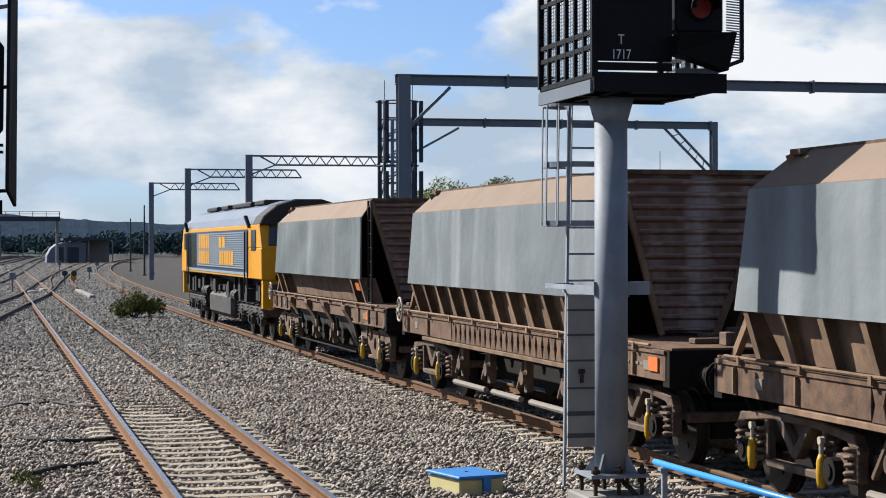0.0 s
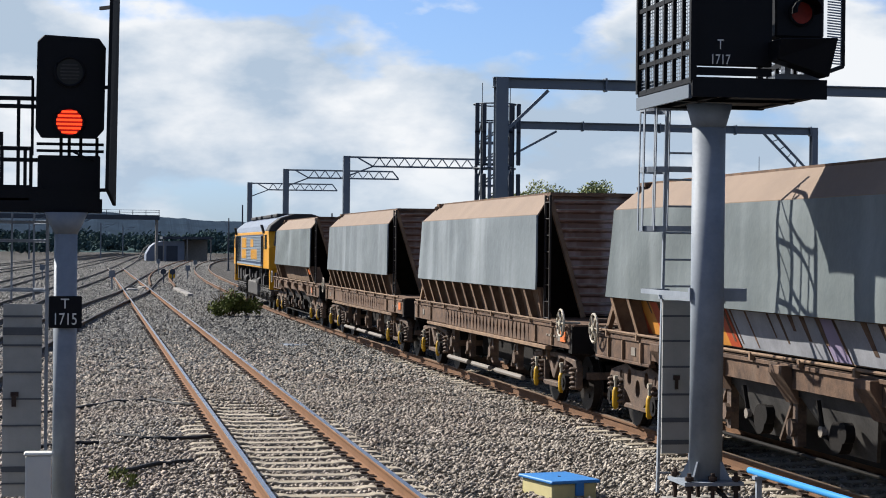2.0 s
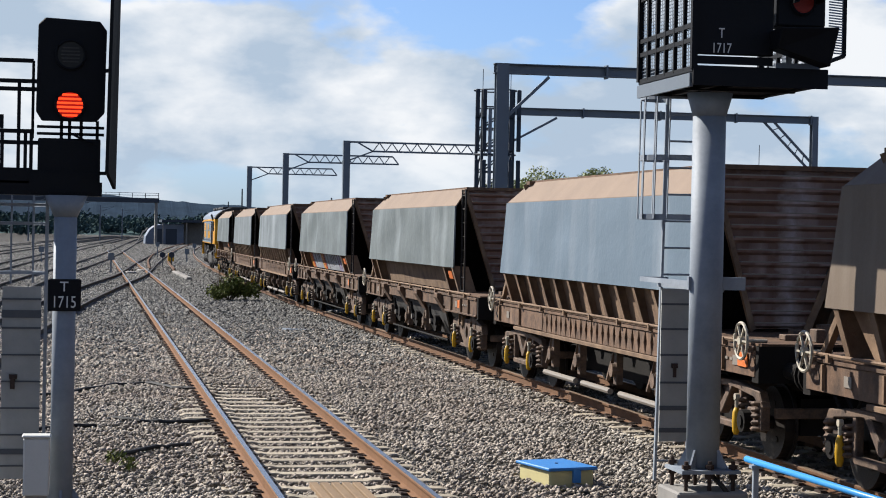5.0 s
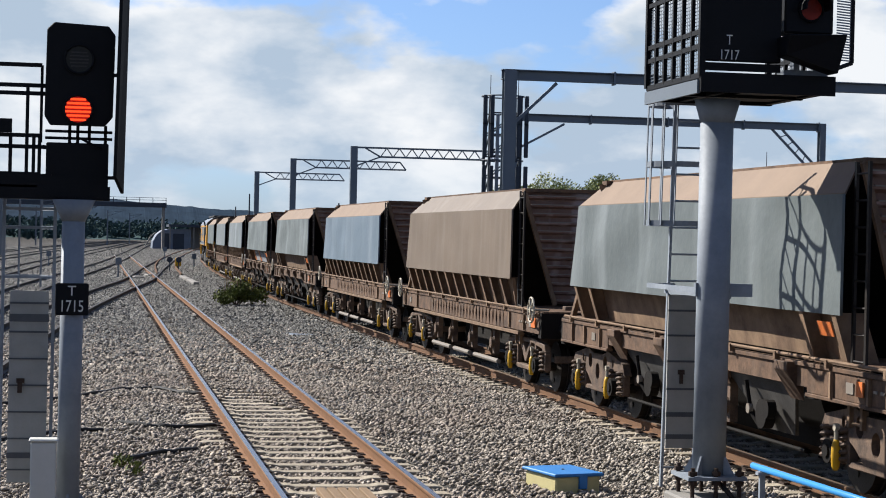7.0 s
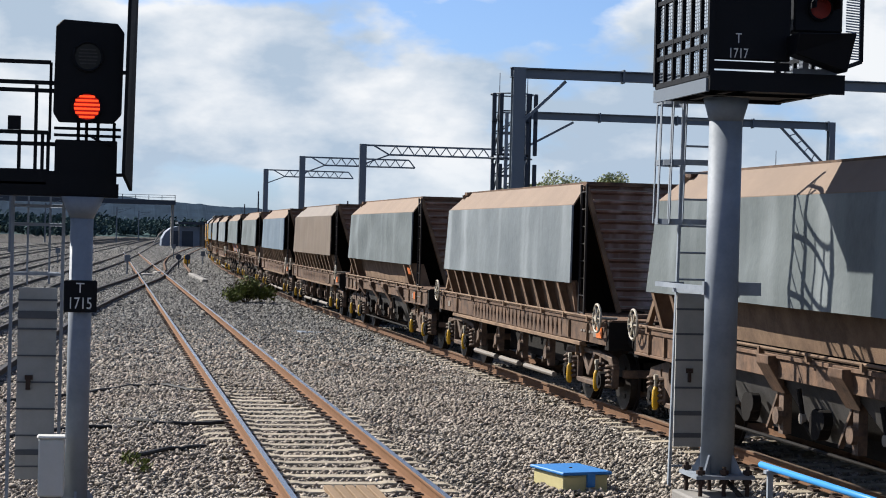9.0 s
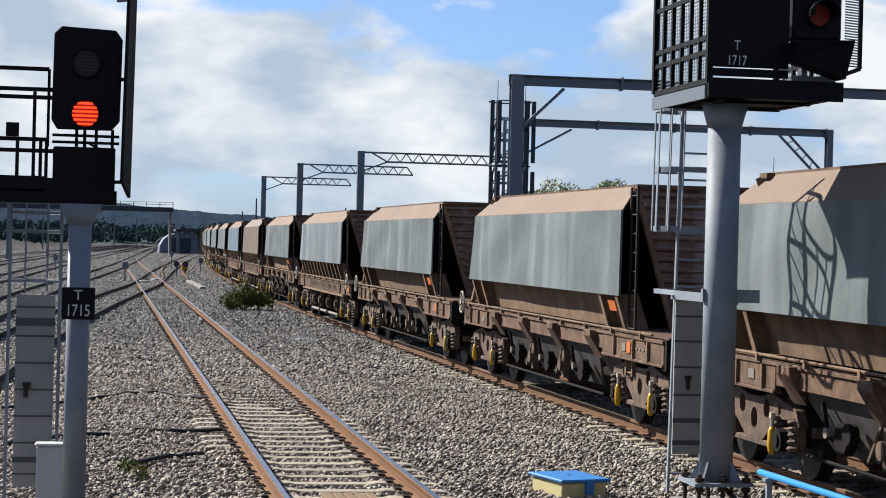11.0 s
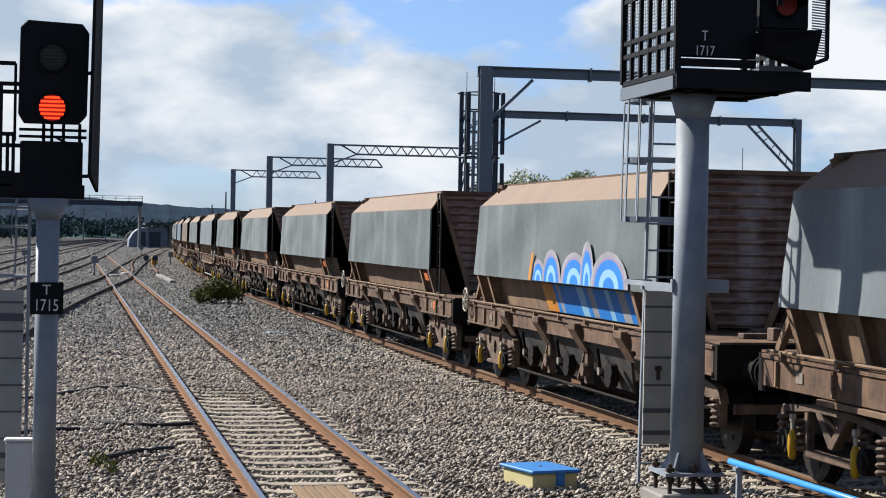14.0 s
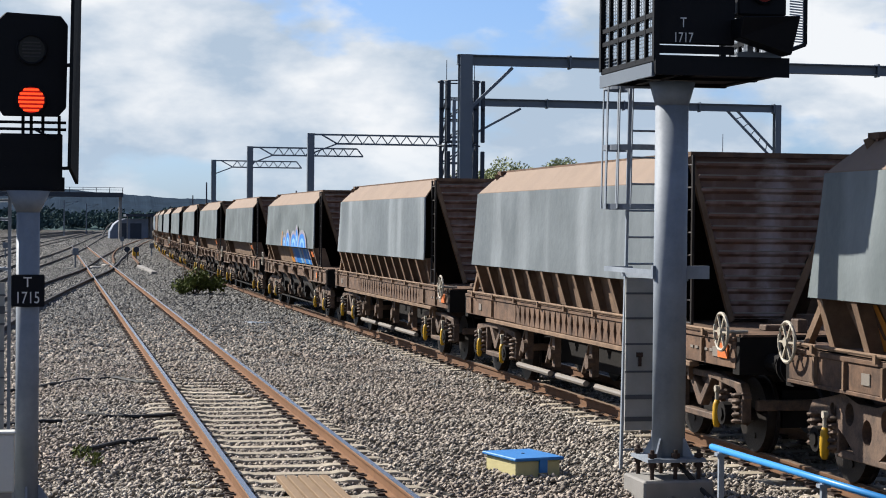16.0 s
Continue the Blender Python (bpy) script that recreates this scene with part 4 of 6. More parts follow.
    # end sheets: ribbed chutes that narrow towards the platform
    for d, yt, yb in ((-1, -4.26, -3.88), (1, 5.0, 4.62)):
        s = Shape()
        o = [(-0.34, yb, 1.40), (0.34, yb, 1.40), (1.02, yt, 3.40), (-1.02, yt, 3.40)]
        s.hexa([(x, y + d * 0.10, z) for x, y, z in o] + [(x, y + d * 0.14, z) for x, y, z in o])
        end = part("end_sheet", s, "rust_dark", w, "dark brown corrugated end sheet with pale streaks")
        for i in range(13):
            k = (i + 0.35) / 13
            hx, y, z = 0.34 + 0.68 * k, yb + (yt - yb) * k, 1.40 + 2.0 * k
            c = Shape()
            c.prism([(y + d * 0.12, z - 0.05), (y + d * 0.215, z - 0.012), (y + d * 0.225, z + 0.018), (y + d * 0.12, z + 0.03)], "x", -hx, hx)
            rib = part("end_rib", c, "rust_dark", end)
            # Pale strip in place of the light that catches the rib's top edge.
            c = Shape()
            c.box(-hx + 0.02, hx - 0.02, min(y + d * 0.2, y + d * 0.235), max(y + d * 0.2, y + d * 0.235), z + 0.016, z + 0.032)
            part("rib_edge", c, "pipe", end, "pale strip for the light along the rib edge")
        s = Shape()
        for sx in (-1, 1):
            q = Shape()
            q.bar((sx * 0.36, yb + d * 0.22, 1.38), (sx * 1.06, yt + d * 0.22, 3.40), 0.035, 0.09)
            part("end_flange", q, "rust_light", w, "dusty brown slanting end flange")
        s.box(-1.05, 1.05, min(yt, yt + d * 0.24), max(yt, yt + d * 0.24), 3.39, 3.45)
        part("end_flange", s, "rust", w, "brown top end flange")
        if d > 0:
            for sx in (-1, 1):
                s = Shape()
                s.bar((sx * 1.16, 6.35, 1.36), (sx * 1.16, 5.8, 1.95), 0.07, 0.09)
                part("end_strut", s, "rust_light", w, "brown end strut")
        for sx in (-1, 1):
            s = Shape()
            s.tube([(sx * 0.87, d * 6.7, 1.06), (sx * 0.87, d * 7.02, 1.06)], 0.10, 12)
            s.tube([(sx * 0.87, d * 7.0, 1.06), (sx * 0.87, d * 7.28, 1.06)], 0.065, 12)
            s.disc((sx * 0.87, d * 7.3, 1.06), "y", 0.20, 0.03, 16)
            part("buffer", s, "under", w, "black round buffer")
        s = Shape()
        s.box(-0.07, 0.07, min(d * 6.7, d * 7.36), max(d * 6.7, d * 7.36), 0.95, 1.06)
        for k in range(3):
            x = -0.45 + 0.14 * k
            s.tube([(x, d * 6.7, 1.0), (x - 0.02, d * 6.95, 0.85), (x, d * 7.2, 0.62), (x, d * 7.36, 0.6)], 0.022, 6)
        part("coupling", s, "under", w, "coupler and brake hoses")
    s = Shape()
    xl = -1.12
    for y in (-4.46, -4.78):
        s.bar((xl, y, 1.0), (xl, y, 3.40), 0.05, 0.03)
    for k in range(9):
        s.tube([(xl, -4.46, 1.12 + 0.27 * k), (xl, -4.78, 1.12 + 0.27 * k)], 0.012, 6)
    ld = part("ladder", s, "wheel", w, "dark end ladder")
    s = Shape()
    for y in (-4.46, -4.78):
        s.box(xl - 0.035, xl + 0.035, y - 0.03, y + 0.03, 0.72, 1.28)
    s.tube([(xl, -4.46, 0.76), (xl, -4.78, 0.76)], 0.016, 6)
    part("ladder_foot", s, "rust_light", ld, "dusty ladder foot")
    handwheel(w, 6.42)
    if ribbed:
        handwheel(w, -6.42)
    s = Shape()
    if ribbed:
        s.box(-1.282, -1.266, -6.40, -6.10, 1.08, 1.24)
    else:
        o = [(-1.215, -3.86, 1.62), (-1.215, -4.22, 1.62), (-1.262, -4.22, 1.77), (-1.262, -3.86, 1.77)]
        s.hexa(o + [(x - 0.012, y, z) for x, y, z in o])
    part("marker_plate", s, "orange", w, "orange marker plate")
    if not ribbed:
        s = Shape()
        s.box(-1.282, -1.266, -5.10, -4.93, 1.07, 1.22)
        part("marker_plate", s, "orange", w, "orange marker plate")
    for k in range(5):
        s = Shape()
        s.box(-1.272, -1.262, -5.9 + 0.16 * k, -5.9 + 0.16 * k + 0.09, 1.13, 1.16)
        part("data_mark", s, "pipe", w, "small pale stencil mark")
    rnd = random.Random(21)
    for k in range(9):
        s = Shape()
        y = rnd.uniform(-6.4, -4.5) if k < 5 else rnd.uniform(5.6, 6.5)
        x, hh = rnd.uniform(-1.0, 0.5), rnd.uniform(0.06, 0.22)
        s.box(x, x + rnd.uniform(0.1, 0.35), y, y + rnd.uniform(0.08, 0.25), 1.36, 1.36 + hh)
        part("platform_fitting", s, "bogie", w, "grimy platform fitting", 0.01)
    for y in (5.05, -5.05):
        build_bogie(w, y, ribbed)
    return w


def build_loco():
    w = thing("locomotive", "yellow and dark blue freight diesel locomotive with silver roof", "locomotive")
    H = 9.55
    hw = 1.32
    # side walls
    s = Shape()
    s.hexa([(-hw, -H, 1.62), (hw, -H, 1.62), (hw, H, 1.62), (-hw, H, 1.62), (-hw, -H + 0.1, 2.45), (hw, -H + 0.1, 2.45), (hw, H - 0.1, 2.45), (-hw, H - 0.1, 2.45)])
    for d in (-1, 1):
        ya, yb = sorted((d * (H - 0.1), d * (H - 0.62)))
    s.hexa([(-hw, -H + 0.1, 2.45), (hw, -H + 0.1, 2.45), (hw, H - 0.1, 2.45), (-hw, H - 0.1, 2.45),
            (-hw, -H + 0.55, 3.08), (hw, -H + 0.55, 3.08), (hw, H - 0.55, 3.08), (-hw, H - 0.55, 3.08)])
    for d in (-1, 1):
        s.box(-1.28, 1.28, min(d * 9.5, d * 9.2), max(d * 9.5, d * 9.2), 0.85, 1.62)
    body = part("body", s, "loco_y", w, "golden yellow body shell", 0.02)
    # roof, a low arch
    o = [(-hw, 3.06), (-1.20, 3.30), (-0.85, 3.58), (-0.35, 3.74), (0.35, 3.74), (0.85, 3.58), (1.20, 3.30), (hw, 3.06)]
    s = Shape()
    s.prism(o, "y", -H + 1.7, H - 0.5)
    part("roof", s, "loco_roof", w, "curved silver-grey roof", 0.02)
    s = Shape()
    s.prism([(x * 1.005, z + 0.004) for x, z in o], "y", -H + 0.42, -H + 1.72)
    part("cab_roof", s, "loco_dark", w, "sooty black cab roof", 0.03)
    s = Shape()
    for y0, y1 in ((-6.0, -4.2), (-3.4, 0.5), (1.6, 3.2), (4.4, 7.0)):
        s.box(-0.72, 0.72, y0, y1, 3.66, 3.80)
    part("roof_hatches", s, "loco_dark", w, "dark roof vents and hatches", 0.03)
    for sx in (-1, 1):
        x = sx * (hw + 0.006)
        def panel(name, mat, y0, y1, z0, z1, parent=body, label="", t=0.012):
            q = Shape()
            q.box(min(x, x + sx * t), max(x, x + sx * t), y0, y1, z0, z1)
            return part(name, q, mat, parent, label)
        panel("blue_band", "loco_b", -7.1, 7.9, 1.78, 2.96, label="dark blue side panel")
        panel("pale_line", "loco_slat", -7.1, 7.9, 1.70, 1.775, label="pale blue-grey lining")
        panel("dark_door_bay", "glass", 4.9, 7.6, 1.80, 2.94, label="dark intake bay", t=0.02)
        for i in range(17):
            z = 1.87 + 0.062 * i
            q = Shape()
            xx = x + sx * 0.012
            q.box(min(xx, xx + sx * 0.03), max(xx, xx + sx * 0.03), -6.6, 4.5, z, z + 0.034)
            part("grille_slat", q, "loco_slat", body)
        for y0, y1, z0, z1 in ((1.2, 4.0, 1.95, 2.36), (1.2, 4.0, 2.42, 2.86), (-2.6, -1.0, 2.46, 2.78), (-4.4, -1.2, 1.95, 2.36)):
            n = 6 if y1 - y0 > 2 else 2
            q = Shape()
            xx = x + sx * 0.042
            for i in range(n):
                a = y0 + (y1 - y0) * i / n
                q.box(min(xx, xx + sx * 0.006), max(xx, xx + sx * 0.006), a, a + (y1 - y0) / n * 0.78, z0, z1)
            part("side_emblem", q, "loco_y", body, "plain yellow emblem bars")
        for d in (-1, 1):
            y0, y1 = sorted((d * 7.75, d * 8.55))
            q = Shape()
            q.box(min(x, x + sx * 0.014), max(x, x + sx * 0.014), y0, y1, 2.38, 2.94)
            part("cab_side_window", q, "glass", body, "dark cab side window", 0.005)
            q = Shape()
            ya = d * 7.35
            for yy in (ya - 0.05, ya - 0.55 * d):
                q.tube([(x + sx * 0.06, yy, 1.2), (x + sx * 0.06, yy, 2.9)], 0.02, 6)
            part("door_rail", q, "loco_dark", body, "black door handrails")
            q = Shape()
            q.bar((x + sx * 0.02, d * 7.5, 3.0), (x + sx * 0.10, d * 7.3, 3.32), 0.10, 0.05)
            part("rain_strip", q, "loco_dark", body, "dark roof bracket")
    for d in (-1, 1):
        q = Shape()
        for sx in (-1, 1):
            a = [(sx * 0.12, d * (H - 0.155), 2.5), (sx * 1.12, d * (H - 0.155), 2.5), (sx * 1.05, d * (H - 0.50), 3.02), (sx * 0.12, d * (H - 0.50), 3.02)]
            q.hexa([(p, y, z) for p, y, z in a] + [(p, y + d * 0.03, z + 0.02) for p, y, z in a])
        part("windscreen", q, "glass", body, "dark cab windscreen")
        q = Shape()
        q.box(-1.1, 1.1, min(d * H, d * (H + 0.02)), max(d * H, d * (H + 0.02)), 1.2, 1.5)
        part("nose_panel", q, "loco_b", body, "dark blue nose band")
        for sx in (-1, 1):
            q = Shape()
            q.disc((sx * 0.85, d * (H + 0.03), 1.68), "y", 0.11, 0.06, 14)
            part("headlight", q, "lens_off", body, "dark unlit lamp")
        for sx in (-1, 1):
            q = Shape()
            q.tube([(sx * 0.87, d * 9.5, 1.06), (sx * 0.87, d * 10.2, 1.06)], 0.09, 10)
            q.disc((sx * 0.87, d * 10.22, 1.06), "y", 0.22, 0.03, 14)
            part("buffer", q, "under", w, "black round buffer")
    s = Shape()
    s.box(-1.15, 1.15, -2.3, 2.9, 0.35, 1.08)
    part("fuel_tank", s, "loco_under", w, "grey fuel tank", 0.12)
    s = Shape()
    s.box(-0.8, 0.8, -9.2, 9.2, 1.0, 1.62)
    rnd = random.Random(8)
    for k in range(26):
        y = -8.6 + 0.68 * k
        for sx in (-1, 1):
            xa, xb = sorted((sx * 0.75, sx * rnd.uniform(0.95, 1.22)))
            s.box(xa, xb, y, y + rnd.uniform(0.25, 0.6), rnd.uniform(0.9, 1.15), rnd.uniform(1.3, 1.6))
    for y in (-3.2, -2.7, 3.4, 3.9, 4.4):
        for sx in (-1, 1):
            s.disc((sx * 1.05, y, 1.05), "y", 0.17, 0.42, 12)
    part("underframe", s, "loco_dark", w, "sooty underframe with air reservoirs")
    for y0 in (-6.3, 6.3):
        b = Shape()
        for sx in (-1, 1):
            xa, xb = sorted((sx * 1.02, sx * 1.16))
            b.prism([(-2.4, 0.62), (-2.2, 0.85), (2.2, 0.85), (2.4, 0.62), (1.9, 0.55), (1.5, 0.68), (0.5, 0.68), (0.3, 0.5), (-0.3, 0.5), (-0.5, 0.68), (-1.5, 0.68), (-1.9, 0.55)], "x", xa, xb)
            for y in (-1.8, 0, 1.8):
                b.box(xa, xb, y - 0.2, y + 0.2, 0.36, 0.72)
                spring(b, sx * 1.1, y + 0.38, 0.5, 0.95, 0.09)
                spring(b, sx * 1.1, y - 0.38, 0.5, 0.95, 0.09)
        b.box(-1.0, 1.0, -2.3, 2.3, 0.6, 0.8)
        bg = part("bogie", b, "loco_under", w, "grey three-axle bogie", 0.01, m=pose(0, y0, 0))
        for y in (-1.8, 0, 1.8):
            s = Shape()
            for sx in (-1, 1):
                s.disc((sx * 0.765, 0, 0), "x", 0.50, 0.12, 26)
                s.disc((sx * 1.17, 0, 0), "x", 0.10, 0.08, 10)
            s.tube([(-1.1, 0, 0), (1.1, 0, 0)], 0.09, 10)
            part("wheelset", s, "wheel", bg, "dark steel wheels on an axle", m=pose(0, y, 0.50))
    return w


PITCH = 14.72
HALF = 5.05
KINDS = "ABBAABBABAAAAABBAA"           # plain (A) or ribbed (B), from the locomotive back
LOCO = build_loco()
_first = {"A": build_wagon(False), "B": build_wagon(True)}
WAGONS = []
for i, k in enumerate(KINDS):
    if _first.get(k) is not None:
        w = _first[k]
        _first[k] = None
        _first[k + "_proto"] = w
    else:
        w = copy_thing(_first[k + "_proto"], Matrix.Identity(4))
    WAGONS.append(w)


def parts_of(ob, name):
    return [o for o in ob.children_recursive if o.name.split(".")[0] == name]


def repaint(ob, mat):
    ob.material_slots[0].link = "OBJECT"
    ob.material_slots[0].material = M[mat]


# some wagons carry no brake wheel at one end
for i, side in ((1, -1), (2, 1), (7, 1), (14, 1), (15, 1)):
    for o in parts_of(WAGONS[i], "handwheel"):
        if o.data.vertices[0].co.y * side > 0:
            for c in list(o.children):
                bpy.data.objects.remove(c)
            bpy.data.objects.remove(o)


for i, mat, text in ((5, "hood_blue", "blue-grey hooded aggregate hopper wagon with ribbed lower sides"),
                     (6, "hood_brown", "dusty brown-hooded aggregate hopper wagon with ribbed lower sides")):
    for o in parts_of(WAGONS[i], "hood_side"):
        repaint(o, mat)
    if i == 6:
        for o in parts_of(WAGONS[i], "hood_cant"):
            repaint(o, "hood_brown")
    tagged(WAGONS[i], text)


# ---- sprayed graffiti on some wagons ----
def flat_blob(s, pts, x):
    """A sprayed patch on the hood side, pts in (y, z)."""
    s.prism(pts, "x", x - 0.003, x)


def arch(y, z, r0, r1, h0, h1, n=14):
    """An arch band, (y, z) outline."""
    a = [(y + r1 * math.cos(math.pi * k / n), z + h1 * math.sin(math.pi * k / n)) for k in range(n + 1)]
    b = [(y + r0 * math.cos(math.pi * k / n), z + h0 * math.sin(math.pi * k / n)) for k in range(n, -1, -1)]
    return a, b


def add_arch(s, y, z, r0, r1, h0, h1, x):
    a, b = arch(y, z, r0, r1, h0, h1)
    b = b[::-1]
    for k in range(len(a) - 1):
        flat_blob(s, [a[k], a[k + 1], b[k + 1], b[k]], x)


def graffiti_wagon(w):
    x = -1.318
    for i, (y, r, h) in enumerate(((1.35, 0.42, 0.34), (0.55, 0.55, 0.50), (-0.75, 0.75, 0.47), (-1.45, 0.36, 0.64), (-2.55, 0.90, 0.50))):
        d = -0.004 * i
        for k, a, b in (("spray_white", 0.88, 1.0), ("spray_violet", 0.78, 0.88), ("spray_blue", 0.52, 0.78), ("spray_pale", 0.30, 0.52), ("spray_blue", 0.01, 0.30)):
            s = Shape()
            add_arch(s, y, LOW_Z, r * a, r * b, h * a, h * b, x + d)
            part("graffiti", s, k, w, "sprayed arch band", weld=True)
    s = Shape()
    flat_blob(s, [(1.9, LOW_Z), (1.75, LOW_Z), (1.55, LOW_Z + 0.45), (1.7, LOW_Z + 0.42)], x - 0.024)
    part("graffiti", s, "spray_orange", w, "yellow sprayed stroke")
    rnd = random.Random(4)
    y = 1.9
    i = 0
    while y > -3.5:
        k = ("spray_blue", "spray_blue", "spray_pale", "spray_blue", "spray_white", "spray_blue")[i % 6] if y < 1.4 else "spray_orange"
        wd = rnd.uniform(0.16, 0.42)
        # on the sloping lower sheet
        o = [(-1.092, y + 0.1, LOW_Z - 0.05), (-1.092, y + 0.1 - wd, LOW_Z - 0.05), (-0.972, y - wd, 1.375), (-0.972, y, 1.375)]
        s = Shape()
        s.hexa(o + [(p - 0.004, a, b) for p, a, b in o])
        part("graffiti", s, k, w, "sprayed stroke on the lower sheet")
        y -= wd * 0.98
        i += 1
    tagged(w, "grey-hooded aggregate hopper wagon with blue and white graffiti")


LOW_Z = 1.86


def lower_spray(w, plan, label):
    for y0, y1, k in plan:
        s = Shape()
        o = [(-1.092, y0, LOW_Z - 0.04), (-1.092, y1, LOW_Z - 0.04), (-0.972, y1 - 0.25, 1.375), (-0.972, y0 - 0.25, 1.375)]
        s.hexa(o + [(p - 0.004, a, b) for p, a, b in o])
        part("graffiti", s, k, w, "sprayed paint on the lower sheet")
    rnd = random.Random(12)
    y = plan[0][0] - 0.2
    while y > plan[-1][1]:
        # unpainted streaks between the strokes
        wd, k = rnd.uniform(0.05, 0.16), rnd.uniform(0.35, 0.95)
        xk, zk = -1.097 + 0.12 * k, LOW_Z - 0.04 - 0.445 * k
        o = [(-1.097, y, LOW_Z - 0.04), (-1.097, y - wd, LOW_Z - 0.04), (xk, y - wd * 0.6 - 0.25 * k, zk), (xk, y - 0.25 * k, zk)]
        s = Shape()
        s.hexa(o + [(p - 0.003, a, b) for p, a, b in o])
        part("grime_streak", s, "rust", w, "dark run of grime over the paint")
        y -= rnd.uniform(0.25, 0.75)
    tagged(w, label)


graffiti_wagon(WAGONS[13])
lower_spray(WAGONS[3], [(5.5, 5.05, "spray_red"), (5.05, 4.6, "spray_orange"), (4.6, 4.25, "spray_red"), (4.2, 2.3, "spray_white"), (2.3, 1.9, "spray_orange"), (1.9, 1.55, "spray_red"),
                        (1.5, -1.2, "spray_white"), (-1.25, -1.7, "spray_violet"), (-1.75, -2.9, "spray_white"), (-2.95, -3.4, "spray_red"), (-3.4, -3.8, "spray_orange")],
            "grey-hooded aggregate hopper wagon with red, orange and white graffiti")
lower_spray(WAGONS[16], [(5.3, 4.9, "spray_orange"), (4.6, 3.9, "spray_white"), (3.8, 3.2, "spray_orange"), (3.0, 2.0, "spray_white"), (1.9, 1.3, "spray_red")],
            "grey-hooded aggregate hopper wagon with orange and white sprayed patches")


# ---- signals ----
def build_signal_right():
    """The post signal with platform, back cage and ladder beside the train."""
    g = thing("colour_light_signal", "black colour-light signal head on a galvanised post with caged ladder", "railway signal", pose(4.333, 18.703, -0.056) @ Matrix.Scale(1.022, 4))
    s = Shape()
    s.tube([(0, 0, 0.26), (0, 0, 3.75)], 0.165, 32)
    s.tube([(0, 0, 3.74), (0, 0, 3.97)], [0.165, 0.23], 32)
    post = part("post", s, "galv", g, "galvanised steel tube post", smooth=False)
    post.data.polygons.foreach_set("use_smooth", [len(p.vertices) == 4 for p in post.data.polygons])
    s = Shape()
    s.box(-0.30, 0.30, -0.29, 0.29, 0.22, 0.255)
    for a in range(4):
        c, d = math.cos(a * math.pi / 2 + 0.78), math.sin(a * math.pi / 2 + 0.78)
        s.hexa([(c * 0.16 - d * 0.01, d * 0.16 + c * 0.01, 0.26), (c * 0.16 + d * 0.01, d * 0.16 - c * 0.01, 0.26), (c * 0.28 + d * 0.01, d * 0.28 - c * 0.01, 0.26), (c * 0.28 - d * 0.01, d * 0.28 + c * 0.01, 0.26),
                (c * 0.155 - d * 0.01, d * 0.155 + c * 0.01, 0.44), (c * 0.155 + d * 0.01, d * 0.155 - c * 0.01, 0.44), (c * 0.18 + d * 0.01, d * 0.18 - c * 0.01, 0.44), (c * 0.18 - d * 0.01, d * 0.18 + c * 0.01, 0.44)])
    base = part("base_plate", s, "galv", g, "galvanised base plate with gussets")
    for x in (-0.24, 0.0, 0.24):
        for y in (-0.23, 0.23):
            q = Shape()
            q.tube([(x, y, 0.02), (x, y, 0.34)], 0.022, 8)
            q.disc((x, y, 0.19), "z", 0.045, 0.04, 6)
            q.disc((x, y, 0.285), "z", 0.045, 0.04, 6)
            part("bolt", q, "clip", base)
    s = Shape()
    s.box(-0.36, 0.36, -0.36, 0.34, -0.6, 0.05)
    part("plinth", s, "concrete", g, "pale concrete plinth", 0.02)
    q = Shape()
    q.tube([(0.05, -0.1, 0.2), (0.1, -0.28, 0.12), (0.2, -0.3, 0.0), (0.32, -0.5, -0.15), (0.5, -0.7, -0.2)], 0.025, 6)
    part("cable_tail", q, "cable", g, "black cable tail")
    # platform
    X0, X1, Y0, Y1 = -0.37, 0.99, -0.6, 1.25
    s = Shape()
    s.box(X0, X1, Y0, Y1, 4.13, 4.16)
    deck = part("platform", s, "black", g, "black steel service platform")
    for b in [(X0, X1, y - 0.04, y + 0.04, 4.02, 4.128) for y in (Y0 + 0.05, Y1 - 0.05, 0.3)] + [(x - 0.04, x + 0.04, Y0 + 0.1, Y1 - 0.1, 4.03, 4.126) for x in (X0 + 0.06, X1 - 0.04, 0.0)]:
        s = Shape()
        s.box(*b)
        part("deck_beam", s, "black", deck)
    s = Shape()
    s.box(X0, X1, Y0 - 0.012, Y0 + 0.006, 4.0, 4.19)
    part("front_plate", s, "black", deck, "black front plate")
    s = Shape()
    s.box(0.25, 0.95, Y0 + 0.1, Y1 - 0.2, 4.05, 4.075)
    part("under_plate", s, "black", deck)
    s = Shape()
    s.box(X0 - 0.02, X0 + 0.015, Y0 + 0.05, Y1, 3.99, 4.12)
    part("side_channel", s, "galv_blue", deck, "grey side channel")
    # head with number board
    s = Shape()
    s.box(-0.36, 0.44, Y0 + 0.02, Y0 + 0.10, 4.304, 5.9)
    board = part("back_board", s, "black", g, "black number board", 0.01)
    lettering("T", 0.13, "white", board, pose(-0.085, Y0 + 0.017, 4.505, 90, 0, 0) @ Matrix.Diagonal((0.8, 1.05, 1, 1)))
    lettering("1717", 0.13, "white", board, pose(-0.085, Y0 + 0.017, 4.36, 90, 0, 0) @ Matrix.Diagonal((0.78, 1.05, 1, 1)))
    s = Shape()
    s.box(-0.36, 0.44, Y0 + 0.03, Y0 + 0.06, 4.212, 4.288)
    part("lower_rail", s, "black", board, "black lower rail")
    s = Shape()
    s.box(0.48, 0.98, Y0 + 0.05, Y0 + 0.35, 4.60, 6.0)
    head = part("signal_head", s, "black", g, "black signal head", 0.02)
    q = Shape()
    q.disc((0.74, Y0 + 0.04, 4.84), "y", 0.105, 0.03, 28)
    part("lens", q, "lens_dim", head, "unlit dark red lens")
